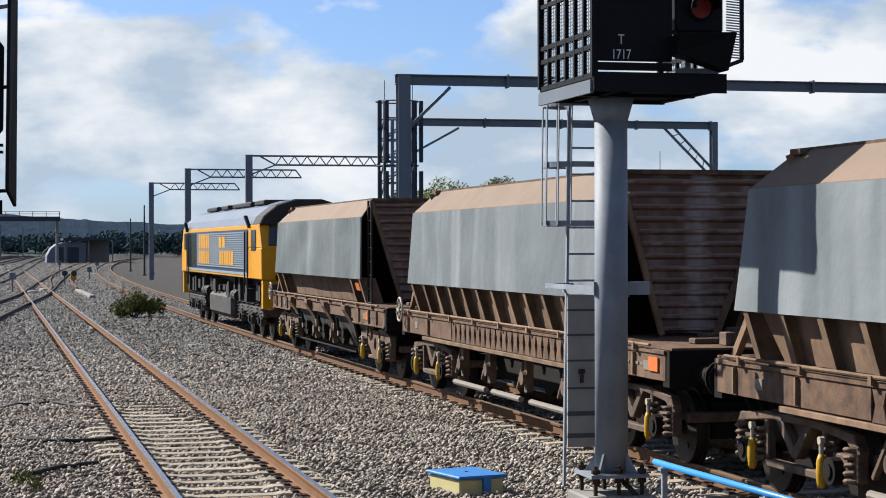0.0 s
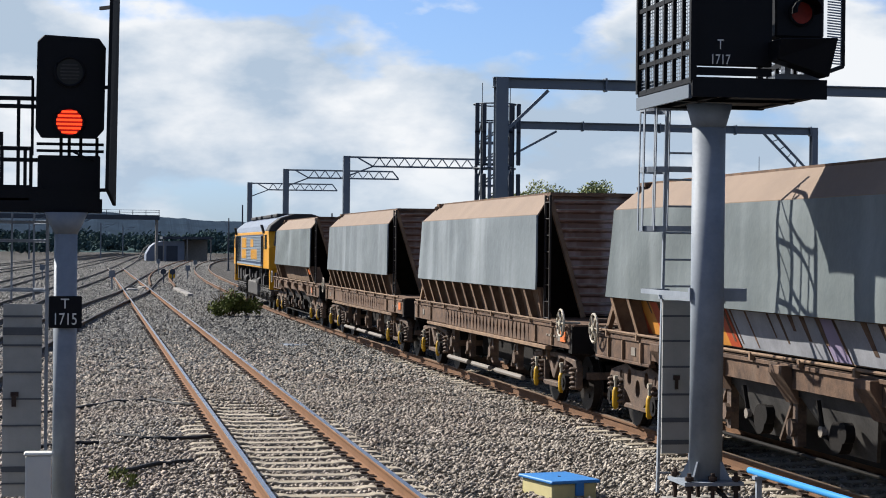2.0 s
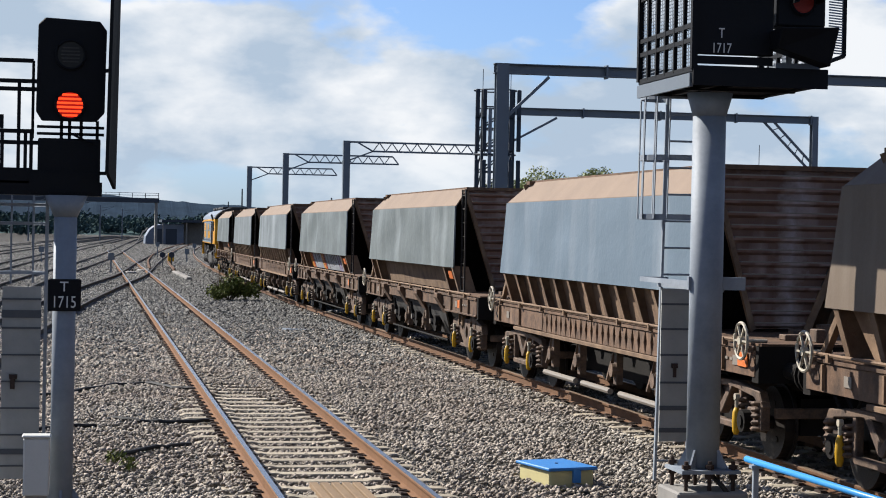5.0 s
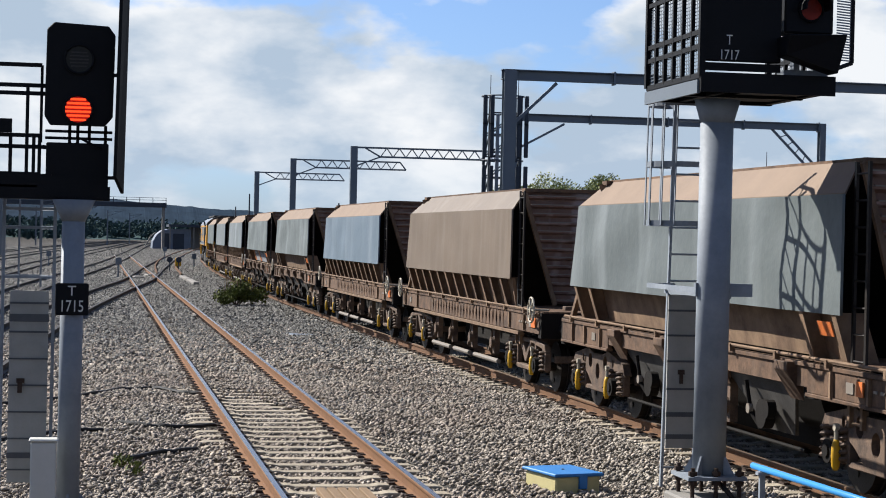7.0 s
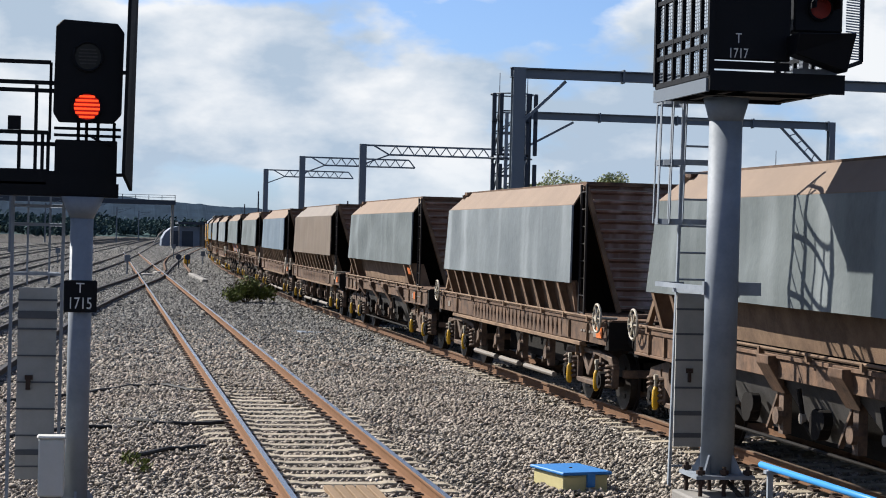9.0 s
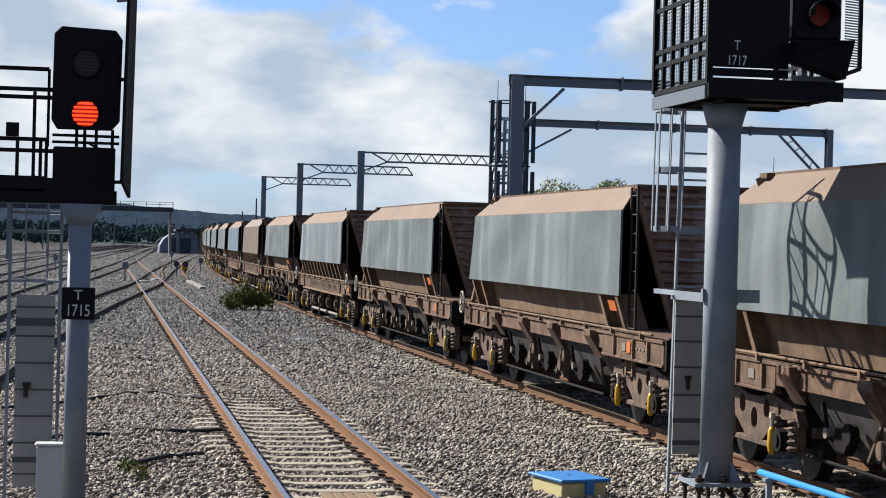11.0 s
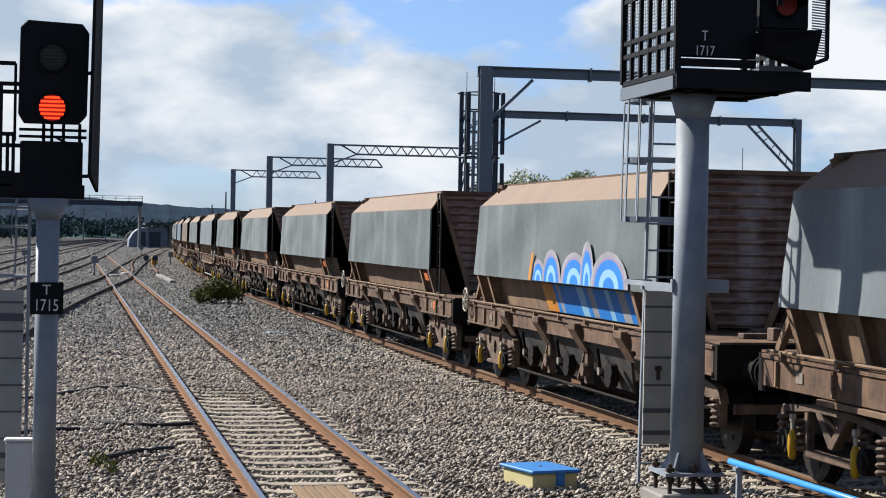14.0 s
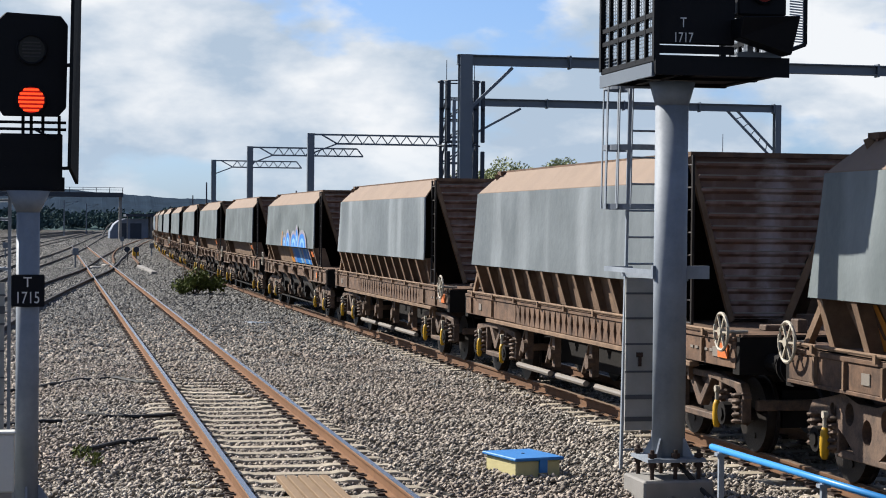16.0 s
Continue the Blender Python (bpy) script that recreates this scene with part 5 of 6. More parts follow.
    q = Shape()
    q.ring((0.74, Y0 + 0.02, 4.84), "y", 0.12, 0.012, 24)
    part("lens_ring", q, "black", head)
    q = Shape()
    for k in range(8):
        a, b = math.radians(-10 + 25 * k), math.radians(-10 + 25 * (k + 1))
        q.bar((0.74 + 0.13 * math.cos(a), Y0 - 0.08, 4.84 + 0.13 * math.sin(a)), (0.74 + 0.13 * math.cos(b), Y0 - 0.08, 4.84 + 0.13 * math.sin(b)), 0.22, 0.012)
    part("visor", q, "black", head, "black lens visor", weld=True)
    s = Shape()
    s.hexa([(0.40, Y0 - 0.22, 4.36), (0.93, Y0 - 0.22, 4.20), (0.93, Y0 + 0.02, 4.20), (0.40, Y0 + 0.02, 4.36),
            (0.40, Y0 - 0.32, 4.55), (0.98, Y0 - 0.32, 4.57), (0.98, Y0 + 0.02, 4.57), (0.40, Y0 + 0.02, 4.55)])
    part("junction_box", s, "black", g, "black junction box under the head", 0.01)
    s = Shape()
    s.box(0.5, 0.95, Y0 + 0.1, Y0 + 0.3, 4.16, 4.25)
    s.box(0.60, 0.66, Y0 + 0.1, Y0 + 0.2, 4.25, 4.62)
    s.box(0.80, 0.86, Y0 + 0.1, Y0 + 0.2, 4.25, 4.62)
    part("head_bracket", s, "galv", g, "steel head bracket")
    # side screens of wire mesh
    def screen(name, x, y0, y1, z0, z1):
        f = Shape()
        f.bar((x, y0, z0), (x, y1, z0), 0.03, 0.05)
        o = part(name, f, "black", g, "black railing with wire mesh")
        for z in (z1, z0 + 0.28, z0 + 0.42, z0 + 0.86, z0 + 1.1):
            f = Shape()
            f.bar((x, y0, z), (x, y1, z), 0.03, 0.045)
            part("railing_bar", f, "black", o)
        n = 6
        for i in range(n + 1):
            y = y0 + (y1 - y0) * i / n
            f = Shape()
            f.bar((x, y, z0), (x, y, z1), 0.06 if i in (0, n) else 0.04, 0.06 if i in (0, n) else 0.035)
            part("railing_post", f, "black", o)
        mm = Shape()
        z = z0 + 0.04
        while z < z1:
            mm.bar((x + 0.015, y0, z), (x + 0.015, y1, z), 0.004, 0.010)
            z += 0.035
        y = y0
        while y < y1:
            mm.bar((x + 0.02, y, z0), (x + 0.02, y, z1), 0.006, 0.004)
            y += 0.06
        part("wire_mesh", mm, "galv_blue", o, "fine wire mesh infill")
    screen("side_railing", X0 + 0.01, Y0 + 0.02, Y1, 4.16, 5.6)
    screen("side_railing", X1 - 0.02, Y0 + 0.3, Y1, 4.16, 5.6)
    f = Shape()
    a = (1.0, Y0 + 0.02, 4.27); b = (1.20, Y0 + 0.12, 4.34); c = (1.20, Y0 + 0.12, 5.6); d = (1.0, Y0 + 0.02, 5.6)
    for p, q in ((a, b), (b, c), (c, d)):
        f.bar(p, q, 0.035, 0.035)
    wing = part("mesh_wing", f, "black", g, "black mesh wing frame")
    mm = Shape()
    z = 4.36
    while z < 5.6:
        mm.bar((1.0, Y0 + 0.02, z), (1.2, Y0 + 0.12, z), 0.006, 0.014)
        z += 0.026
    part("wire_mesh", mm, "galv", wing, "fine wire mesh infill")
    # ladder with safety hoops behind the platform
    yl = 1.82
    HX, HY, HR = 0.10, 1.58, 0.33
    s = Shape()
    def lx(z):
        return 0.125 + 0.016 * (z - 4.1)
    for dx in (0.0, 0.36):
        s.bar((lx(-0.2) + dx, yl, -0.25), (lx(4.3) + dx, yl, 4.3), 0.05, 0.028)
    z = 0.1
    while z < 4.2:
        s.tube([(lx(z), yl, z), (lx(z) + 0.36, yl, z)], 0.013, 6)
        z += 0.29
    ladder = part("ladder", s, "galv", g, "galvanised access ladder")
    for z in (2.75, 3.38, 4.03):
        q = Shape()
        pts = [(lx(z), yl, z)]
        for k in range(19):
            a = math.radians(95 + 250 * k / 18)
            pts.append((HX + HR * math.cos(a), HY + HR * math.sin(a), z))
        pts.append((lx(z) + 0.36, yl, z))
        q.ribbon(pts, 0.012, 0.06)
        part("safety_hoop", q, "galv", ladder, "flat galvanised safety hoop")
    for deg in (105, 135, 165, 195, 225, 250):
        a = math.radians(deg)
        q = Shape()
        x, y = HX + HR * math.cos(a), HY + HR * math.sin(a)
        q.bar((x - 0.02, y, 2.73), (x, y, 4.07), 0.035, 0.010)
        part("cage_bar", q, "galv", ladder, "upright cage bar")
    s = Shape()
    s.box(0.07, 0.42, yl - 0.10, yl - 0.07, 0.32, 1.98)
    guard = part("ladder_guard", s, "panel", ladder, "grey sheet-metal ladder guard with bands")
    for z in (0.42, 0.66, 0.95, 1.25, 1.53, 1.80):
        q = Shape()
        q.box(0.065, 0.425, yl - 0.112, yl - 0.10, z, z + (0.05 if z < 0.7 else 0.022))
        part("guard_band", q, "panel_trim", guard)
    q = Shape()
    q.box(0.21, 0.24, yl - 0.14, yl - 0.10, 1.02, 1.14)
    q.box(0.19, 0.26, yl - 0.125, yl - 0.10, 1.12, 1.17)
    part("padlock", q, "clip", guard, "dark lock")
    q = Shape()
    q.bar((0.06, yl - 0.02, 2.03), (0.2, 0.1, 2.03), 0.05, 0.07)
    q.box(-0.19, 0.40, -0.03, 0.03, 2.02, 2.15)
    q.bar((-0.15, yl - 0.05, 2.08), (-0.15, 0.0, 2.08), 0.035, 0.05)
    q.bar((-0.15, yl - 0.05, 2.08), (0.15, yl - 0.05, 2.08), 0.035, 0.05)
    part("ladder_stay", q, "galv", g, "galvanised stay bracket")


def build_signal_left():
    g = thing("colour_light_signal", "black signal head with lit red lamp on a galvanised post", "railway signal", pose(-2.04, 17.2, 0))
    s = Shape()
    s.tube([(0, 0, 0.02), (0, 0, 2.62)], 0.100, 28)
    s.tube([(0, 0, 2.61), (0, 0, 2.80)], [0.100, 0.19], 28)
    post = part("post", s, "galv", g, "galvanised steel tube post")
    post.data.polygons.foreach_set("use_smooth", [len(p.vertices) == 4 for p in post.data.polygons])
    s = Shape()
    s.box(-0.24, 0.24, -0.24, 0.24, 0.0, 0.04)
    for a in range(4):
        c, d = math.cos(a * math.pi / 2), math.sin(a * math.pi / 2)
        s.hexa([(c * 0.09 - d * 0.01, d * 0.09 + c * 0.01, 0.04), (c * 0.09 + d * 0.01, d * 0.09 - c * 0.01, 0.04), (c * 0.23 + d * 0.01, d * 0.23 - c * 0.01, 0.04), (c * 0.23 - d * 0.01, d * 0.23 + c * 0.01, 0.04),
                (c * 0.09 - d * 0.01, d * 0.09 + c * 0.01, 0.22), (c * 0.09 + d * 0.01, d * 0.09 - c * 0.01, 0.22), (c * 0.11 + d * 0.01, d * 0.11 - c * 0.01, 0.22), (c * 0.11 - d * 0.01, d * 0.11 + c * 0.01, 0.22)])
    part("base_plate", s, "galv", g, "galvanised base plate")
    s = Shape()
    s.box(-0.4, 0.4, -0.4, 0.4, -0.5, 0.0)
    part("plinth", s, "concrete", g, "pale concrete plinth", 0.02)
    s = Shape()
    s.box(-0.14, 0.145, -0.135, -0.105, 1.79, 2.07)
    plate = part("number_plate", s, "black", g, "black identification plate", 0.008)
    lettering("T", 0.125, "white", plate, pose(0.0, -0.139, 2.0, 90, 0, 0))
    lettering("1715", 0.145, "white", plate, pose(0.0, -0.139, 1.865, 90, 0, 0) @ Matrix.Diagonal((0.74, 1, 1, 1)))
    # head
    s = Shape()
    s.prism([(-0.22, 3.45), (0.25, 3.45), (0.32, 3.53), (0.33, 4.25), (0.27, 4.33), (-0.20, 4.35), (-0.26, 4.29), (-0.27, 3.53)], "y", -0.06, 0.0)
    s.box(-0.19, 0.24, 0.0, 0.28, 3.5, 4.28)
    head = part("signal_head", s, "black", g, "black head with chamfered backboard", 0.008)
    for z, name in ((4.03, "off"), (3.59, "on")):
        q = Shape()
        q.ring((0.02, -0.075, z), "y", 0.125, 0.014, 28)
        hood = part("lens_ring", q, "black", head)
        if name == "off":
            q = Shape()
            q.disc((0.02, -0.065, z), "y", 0.118, 0.02, 28)
            ln = part("lens", q, "lens_off", head, "dark unlit lens")
            for k in range(5):
                b = Shape()
                hw = math.sqrt(0.11 ** 2 - (0.03 * (k - 2)) ** 2) * 0.75
                b.box(0.02 - hw, 0.02 + hw, -0.079, -0.075, z + 0.03 * (k - 2) - 0.006, z + 0.03 * (k - 2) + 0.006)
                part("lens_slat", b, "loco_under", ln)
        else:
            q = Shape()
            q.disc((0.02, -0.065, z), "y", 0.118, 0.02, 28)
            ln = part("lens", q, "lamp_glow", head, "lit red lens")
            for k in range(6):
                b = Shape()
                dz = -0.09 + 0.036 * k
                hw = max(0.02, math.sqrt(max(0.0, 0.112 ** 2 - dz * dz)))
                b.box(0.02 - hw, 0.02 + hw, -0.084, -0.076, z + dz - 0.0095, z + dz + 0.0095)
                part("lamp_bar", b, "lamp_red", ln, "glowing red lamp bar")
    s = Shape()
    s.box(-0.25, 0.29, -0.02, 0.30, 2.93, 3.30)
    part("lamp_case", s, "black", g, "black lamp case", 0.01)
    s = Shape()
    for z in (3.34, 3.40):
        s.box(-0.26, 0.32, 0.0, 0.03, z - 0.012, z + 0.012)
    for x in (-0.05, 0.02, 0.12, 0.26):
        s.box(x - 0.014, x + 0.014, 0.0, 0.03, 3.28, 3.46)
    s.tube([(0.05, 0.0, 3.34), (0.12, -0.03, 3.30), (0.2, -0.03, 3.27), (0.26, 0.0, 3.24)], 0.012, 6)
    part("head_bracket", s, "black", g, "black bracket and wiring")
    s = Shape()
    s.box(-0.95, 0.31, -0.05, 0.35, 2.80, 2.92)
    s.box(-0.95, -0.20, -0.05, 0.0, 2.90, 3.02)
    s.box(-0.32, 0.29, -0.06, 0.0, 2.82, 3.0)
    part("platform", s, "black", g, "black steel service platform")
    s = Shape()
    s.bar((-1.0, 0.1, 3.02), (-0.3, 0.1, 3.02), 0.035, 0.035)
    rl = part("side_railing", s, "black", g, "black platform railing")
    for z, x1 in ((3.98, -0.30), (3.80, -0.26), (3.73, -0.26), (3.36, -0.3), (3.26, -0.24)):
        s = Shape()
        s.bar((-1.0, 0.1, z), (x1, 0.1, z), 0.035, 0.035)
        part("railing_bar", s, "black", rl)
    for x in (-0.42, -0.56, -0.31, -0.36, -0.9):
        s = Shape()
        s.bar((x, 0.1, 2.9), (x, 0.1, 3.78 if x in (-0.42, -0.9) else 3.36), 0.03 if x > -0.5 else 0.05, 0.03)
        part("railing_post", s, "black", rl)
    s = Shape()
    s.bar((-0.30, 0.1, 3.98), (-0.30, 0.1, 3.3), 0.025, 0.025)
    s.box(-0.66, -0.55, 0.05, 0.12, 3.38, 3.5)
    part("railing_gate", s, "black", rl)
    s = Shape()
    o = [(0.33, -0.28, 3.0), (0.40, -0.10, 2.86), (0.42, -0.1, 5.0), (0.36, -0.3, 5.0)]
    s.hexa([(x, y, z) for x, y, z in o] + [(x + 0.03, y, z) for x, y, z in o])
    part("side_screen", s, "black", g, "black side screen seen edge-on", 0.004)
    for z in (3.0, 3.9, 4.6):
        s = Shape()
        s.bar((0.28, 0.0, z), (0.39, -0.15, z), 0.03, 0.03)
        part("screen_arm", s, "black", g, "black screen arm")
    # control box and ladder
    s = Shape()
    s.box(-0.32, -0.10, -0.32, -0.14, 0.20, 0.70)
    s.box(-0.335, -0.085, -0.335, -0.13, 0.70, 0.725)
    part("control_box", s, "cabinet", g, "pale grey steel control box", 0.012)
    s = Shape()
    s.box(-0.30, -0.12, -0.3, -0.16, -0.1, 0.2)
    part("box_leg", s, "concrete", g, "concrete foot of the box")
    s = Shape()
    for x in (-0.62, -0.17):
        s.bar((x, 0.55, -0.25), (x, 0.55, 3.0), 0.03, 0.03)
    for x in (-0.5, -0.3):
        s.bar((x, 0.95, 2.0), (x, 0.95, 3.0), 0.018, 0.018)
    for z in (2.1, 2.55, 2.72):
        s.bar((-0.62, 0.55, z), (-0.17, 0.55, z), 0.02, 0.02)
        s.bar((-0.62, 0.55, z), (-0.5, 0.95, z), 0.02, 0.03)
        s.bar((-0.3, 0.95, z), (-0.17, 0.55, z), 0.02, 0.03)
        s.bar((-0.5, 0.95, z), (-0.3, 0.95, z), 0.02, 0.03)
    lad = part("ladder", s, "galv", g, "thin galvanised access ladder")
    s = Shape()
    s.box(-0.55, -0.21, 0.48, 0.51, 0.25, 1.98)
    guard = part("ladder_guard", s, "panel", lad, "grey sheet-metal ladder guard with bands")
    for z, h, k in ((1.86, 0.018, "panel_trim"), (1.70, 0.07, "panel_trim"), (1.60, 0.018, "panel_trim"), (1.36, 0.014, "panel_trim"), (1.12, 0.014, "panel_trim"),
                    (0.88, 0.014, "panel_trim"), (0.64, 0.014, "panel_trim"), (0.47, 0.05, "panel_trim"), (0.36, 0.014, "panel_trim")):
        q = Shape()
        q.box(-0.555, -0.205, 0.468, 0.48, z, z + h)
        part("guard_band", q, k, guard)
    q = Shape()
    q.box(-0.47, -0.43, 0.44, 0.48, 1.06, 1.16)
    q.box(-0.48, -0.41, 0.455, 0.48, 1.15, 1.19)
    part("padlock", q, "clip", guard, "dark lock")


build_signal_right()
build_signal_left()


# ---- trackside things ----
def build_blue_box():
    g = thing("ground_box", "cream trackside box with a bright blue plastic lid", "junction box", pose(3.24, 20.45, -0.17, 0, 0, 14))
    s = Shape()
    s.box(-0.27, 0.27, -0.36, 0.36, -0.05, 0.17)
    part("body", s, "box_cream", g, "cream yellow box", 0.015)
    s = Shape()
    s.box(-0.30, 0.30, -0.40, 0.40, 0.17, 0.205)
    lid = part("lid", s, "blue_lid", g, "blue lid", 0.01)
    s = Shape()
    s.box(0.0, 0.09, -0.405, -0.37, 0.04, 0.18)
    part("clasp", s, "blue_lid", g, "blue clasp")
    s = Shape()
    s.disc((0.0, 0.0, 0.207), "z", 0.018, 0.01, 8)
    part("lid_bolt", s, "clip", lid)


def build_blue_pipe():
    g = thing("pipe_rail", "bright blue plastic pipe on grey stands beside the track", "pipe")
    a, b = Vector((4.18, 16.95, 0.50)), Vector((4.62, 13.2, 0.42))
    s = Shape()
    s.tube([a, b], 0.030, 14)
    part("pipe", s, "blue_pipe", g, "blue plastic pipe", smooth=True)
    # Solid black plug: the shade inside the hollow end, put in as colour.
    s = Shape()
    s.tube([a + Vector((0, 0.02, 0)), a + Vector((0, -0.01, 0))], 0.028, 12)
    part("pipe_bore", s, "cable", g, "black plug for the shade inside the pipe end")
    for k in (0.05, 0.55, 0.9):
        p = a.lerp(b, k)
        s = Shape()
        s.box(p.x - 0.025, p.x + 0.025, p.y - 0.02, p.y + 0.02, -0.3, p.z - 0.02)
        s.box(p.x - 0.05, p.x + 0.05, p.y - 0.04, p.y + 0.04, p.z - 0.06, p.z - 0.03)
        part("stand", s, "galv", g, "grey steel stand")


def build_cables():
    rnd = random.Random(7)
    for pts in ([(-3.3, 30.2), (-2.3, 31.2), (-1.4, 33.0), (-0.83, 33.5), (-0.4, 32.6), (-0.06, 32.3)], [(-1.5, 27.3), (-1.1, 26.9), (-0.6, 26.7), (-0.15, 27.0)],
                [(-1.6, 22.6), (-1.0, 23.6), (-0.55, 24.0)], [(-3.0, 25.0), (-2.2, 26.0), (-1.7, 26.3)]):
        s = Shape()
        line = []
        for i in range(len(pts) - 1):
            for k in range(4):
                t = k / 4
                line.append((pts[i][0] * (1 - t) + pts[i + 1][0] * t + rnd.uniform(-0.02, 0.02), pts[i][1] * (1 - t) + pts[i + 1][1] * t, -0.15 + rnd.uniform(-0.01, 0.02)))
        line.append((*pts[-1], -0.15))
        s.tube(line, 0.028, 7)
        tagged(part("ground_cable", s, "cable"), "black cable lying on the ballast", "cable", "cables on the ballast")


def build_crossing_boards():
    g = thing("timber_panel", "weathered timber boards laid between the rails", "boards", pose(0.78, 19.8, -0.16))
    for i in range(5):
        s = Shape()
        x = -0.27 + 0.115 * i
        s.box(x, x + 0.09, -1.6, 0.50, -0.04, 0.02)
        part("board", s, "timber", g, bevel=0.006)


def build_cover():
    s = Shape()
    s.box(-0.4, 0.4, -0.45, 0.45, -0.08, 0.05)
    g = thing("inspection_cover", "grey steel inspection cover in the ballast", "cover", pose(3.75, 52.1, -0.2, 0, 0, 6))
    part("plate", s, "galv_blue", g, "grey steel cover plate", 0.02)


def leafy(s, rnd, c, r, n, size):
    """Leaves scattered in a lumpy crown."""
    for _ in range(n):
        d = Vector((rnd.gauss(0, 1), rnd.gauss(0, 1), rnd.gauss(0, 1))).normalized()
        k = rnd.random() ** 0.4
        p = Vector((c[0] + d.x * r[0] * k, c[1] + d.y * r[1] * k, c[2] + d.z * r[2] * k))
        u = Vector((rnd.gauss(0, 1), rnd.gauss(0, 1), rnd.gauss(0, 1))).normalized()
        v = u.orthogonal().normalized()
        w = u.cross(v)
        a = size * rnd.uniform(0.6, 1.4)
        s.add([p - v * a, p + w * a * 0.45, p + v * a, p - w * a * 0.45], [(0, 1, 2, 3)])


def build_bush():
    rnd = random.Random(11)
    g = thing("bush", "dense green shrub growing in the ballast", "bush", pose(3.40, 72.5, -0.2) @ Matrix.Scale(1.18, 4))
    s = Shape()
    for k in range(14):
        a = k * 2.4
        s.tube([(0, 0, -0.05), (0.3 * math.cos(a), 0.3 * math.sin(a), 0.35), (0.7 * math.cos(a), 0.7 * math.sin(a), 0.6 + 0.25 * rnd.random())], [0.02, 0.014, 0.006], 5)
    part("stems", s, "bark", g, "thin brown stems")
    s = Shape()
    for k in range(46):
        a, q = rnd.uniform(0, math.tau), rnd.random() ** 0.6
        c = (0.78 * q * math.cos(a), 0.6 * q * math.sin(a), 0.22 + rnd.uniform(0, 0.55) * (1 - 0.5 * q))
        leafy(s, rnd, c, (0.24, 0.24, 0.2), 75, 0.055)
    part("foliage", s, "leaf", g, "small green leaves")
    for k in range(14):
        s = Shape()
        x, y = rnd.uniform(-0.4, 0.1), rnd.uniform(-0.3, 0.3)
        s.tube([(x, y, 0.3), (x + rnd.uniform(-0.1, 0.1), y, 0.85 + rnd.uniform(0, 0.2))], 0.006, 4)
        part("dry_stalk", s, "timber", g)


def build_weed(x, y, n):
    rnd = random.Random(int(x * 100))
    g = thing("weed", "small yellow-green weed in the ballast", "weed", pose(x, y, -0.17), "weeds in the ballast")
    s = Shape()
    leafy(s, rnd, (0, 0, 0.08), (0.12, 0.12, 0.09), n, 0.035)
    for k in range(6):
        s.tube([(0, 0, -0.02), (rnd.uniform(-0.1, 0.1), rnd.uniform(-0.1, 0.1), 0.15)], 0.005, 4)
    part("leaves", s, "leaf", g)


def build_tree(x, y, h, r, seed):
    rnd = random.Random(seed)
    g = thing("tree", "leafy green tree behind the railway", "tree", pose(x, y, -0.3), "trees behind the train")
    s = Shape()
    s.tube([(0, 0, -0.2), (0.05, 0, h * 0.3), (0.1, 0.1, h * 0.6), (0, 0, h * 0.85)], [0.22, 0.17, 0.1, 0.04], 9)
    for k in range(9):
        a = k * 2.4
        z = h * (0.35 + 0.05 * k)
        s.tube([(0, 0, z), (r * 0.4 * math.cos(a), r * 0.4 * math.sin(a), z + 0.5), (r * 0.8 * math.cos(a), r * 0.8 * math.sin(a), z + 0.9)], [0.08, 0.05, 0.02], 6)
    part("trunk", s, "bark", g, "brown trunk and limbs")
    s = Shape()
    for k in range(60):
        a, q = rnd.uniform(0, math.tau), rnd.random() ** 0.5
        c = (r * 0.85 * q * math.cos(a), r * 0.85 * q * math.sin(a), h * (0.68 + 0.27 * rnd.random() * (1.15 - q)))
        leafy(s, rnd, c, (0.75, 0.75, 0.5), 170, 0.085)
    part("crown", s, "leaf_tree", g, "green leaves in clumps")


build_blue_box()
build_blue_pipe()
build_cables()
build_crossing_boards()
build_cover()
build_bush()
for x, y, n in ((-1.5, 22.2, 60), (-1.35, 21.6, 40), (-2.6, 15.5, 50)):
    build_weed(x, y, n)
build_tree(24.0, 108, 6.9, 3.0, 1)
build_tree(26.9, 108, 7.2, 1.3, 2)
build_tree(22.2, 112, 6.5, 1.3, 3)


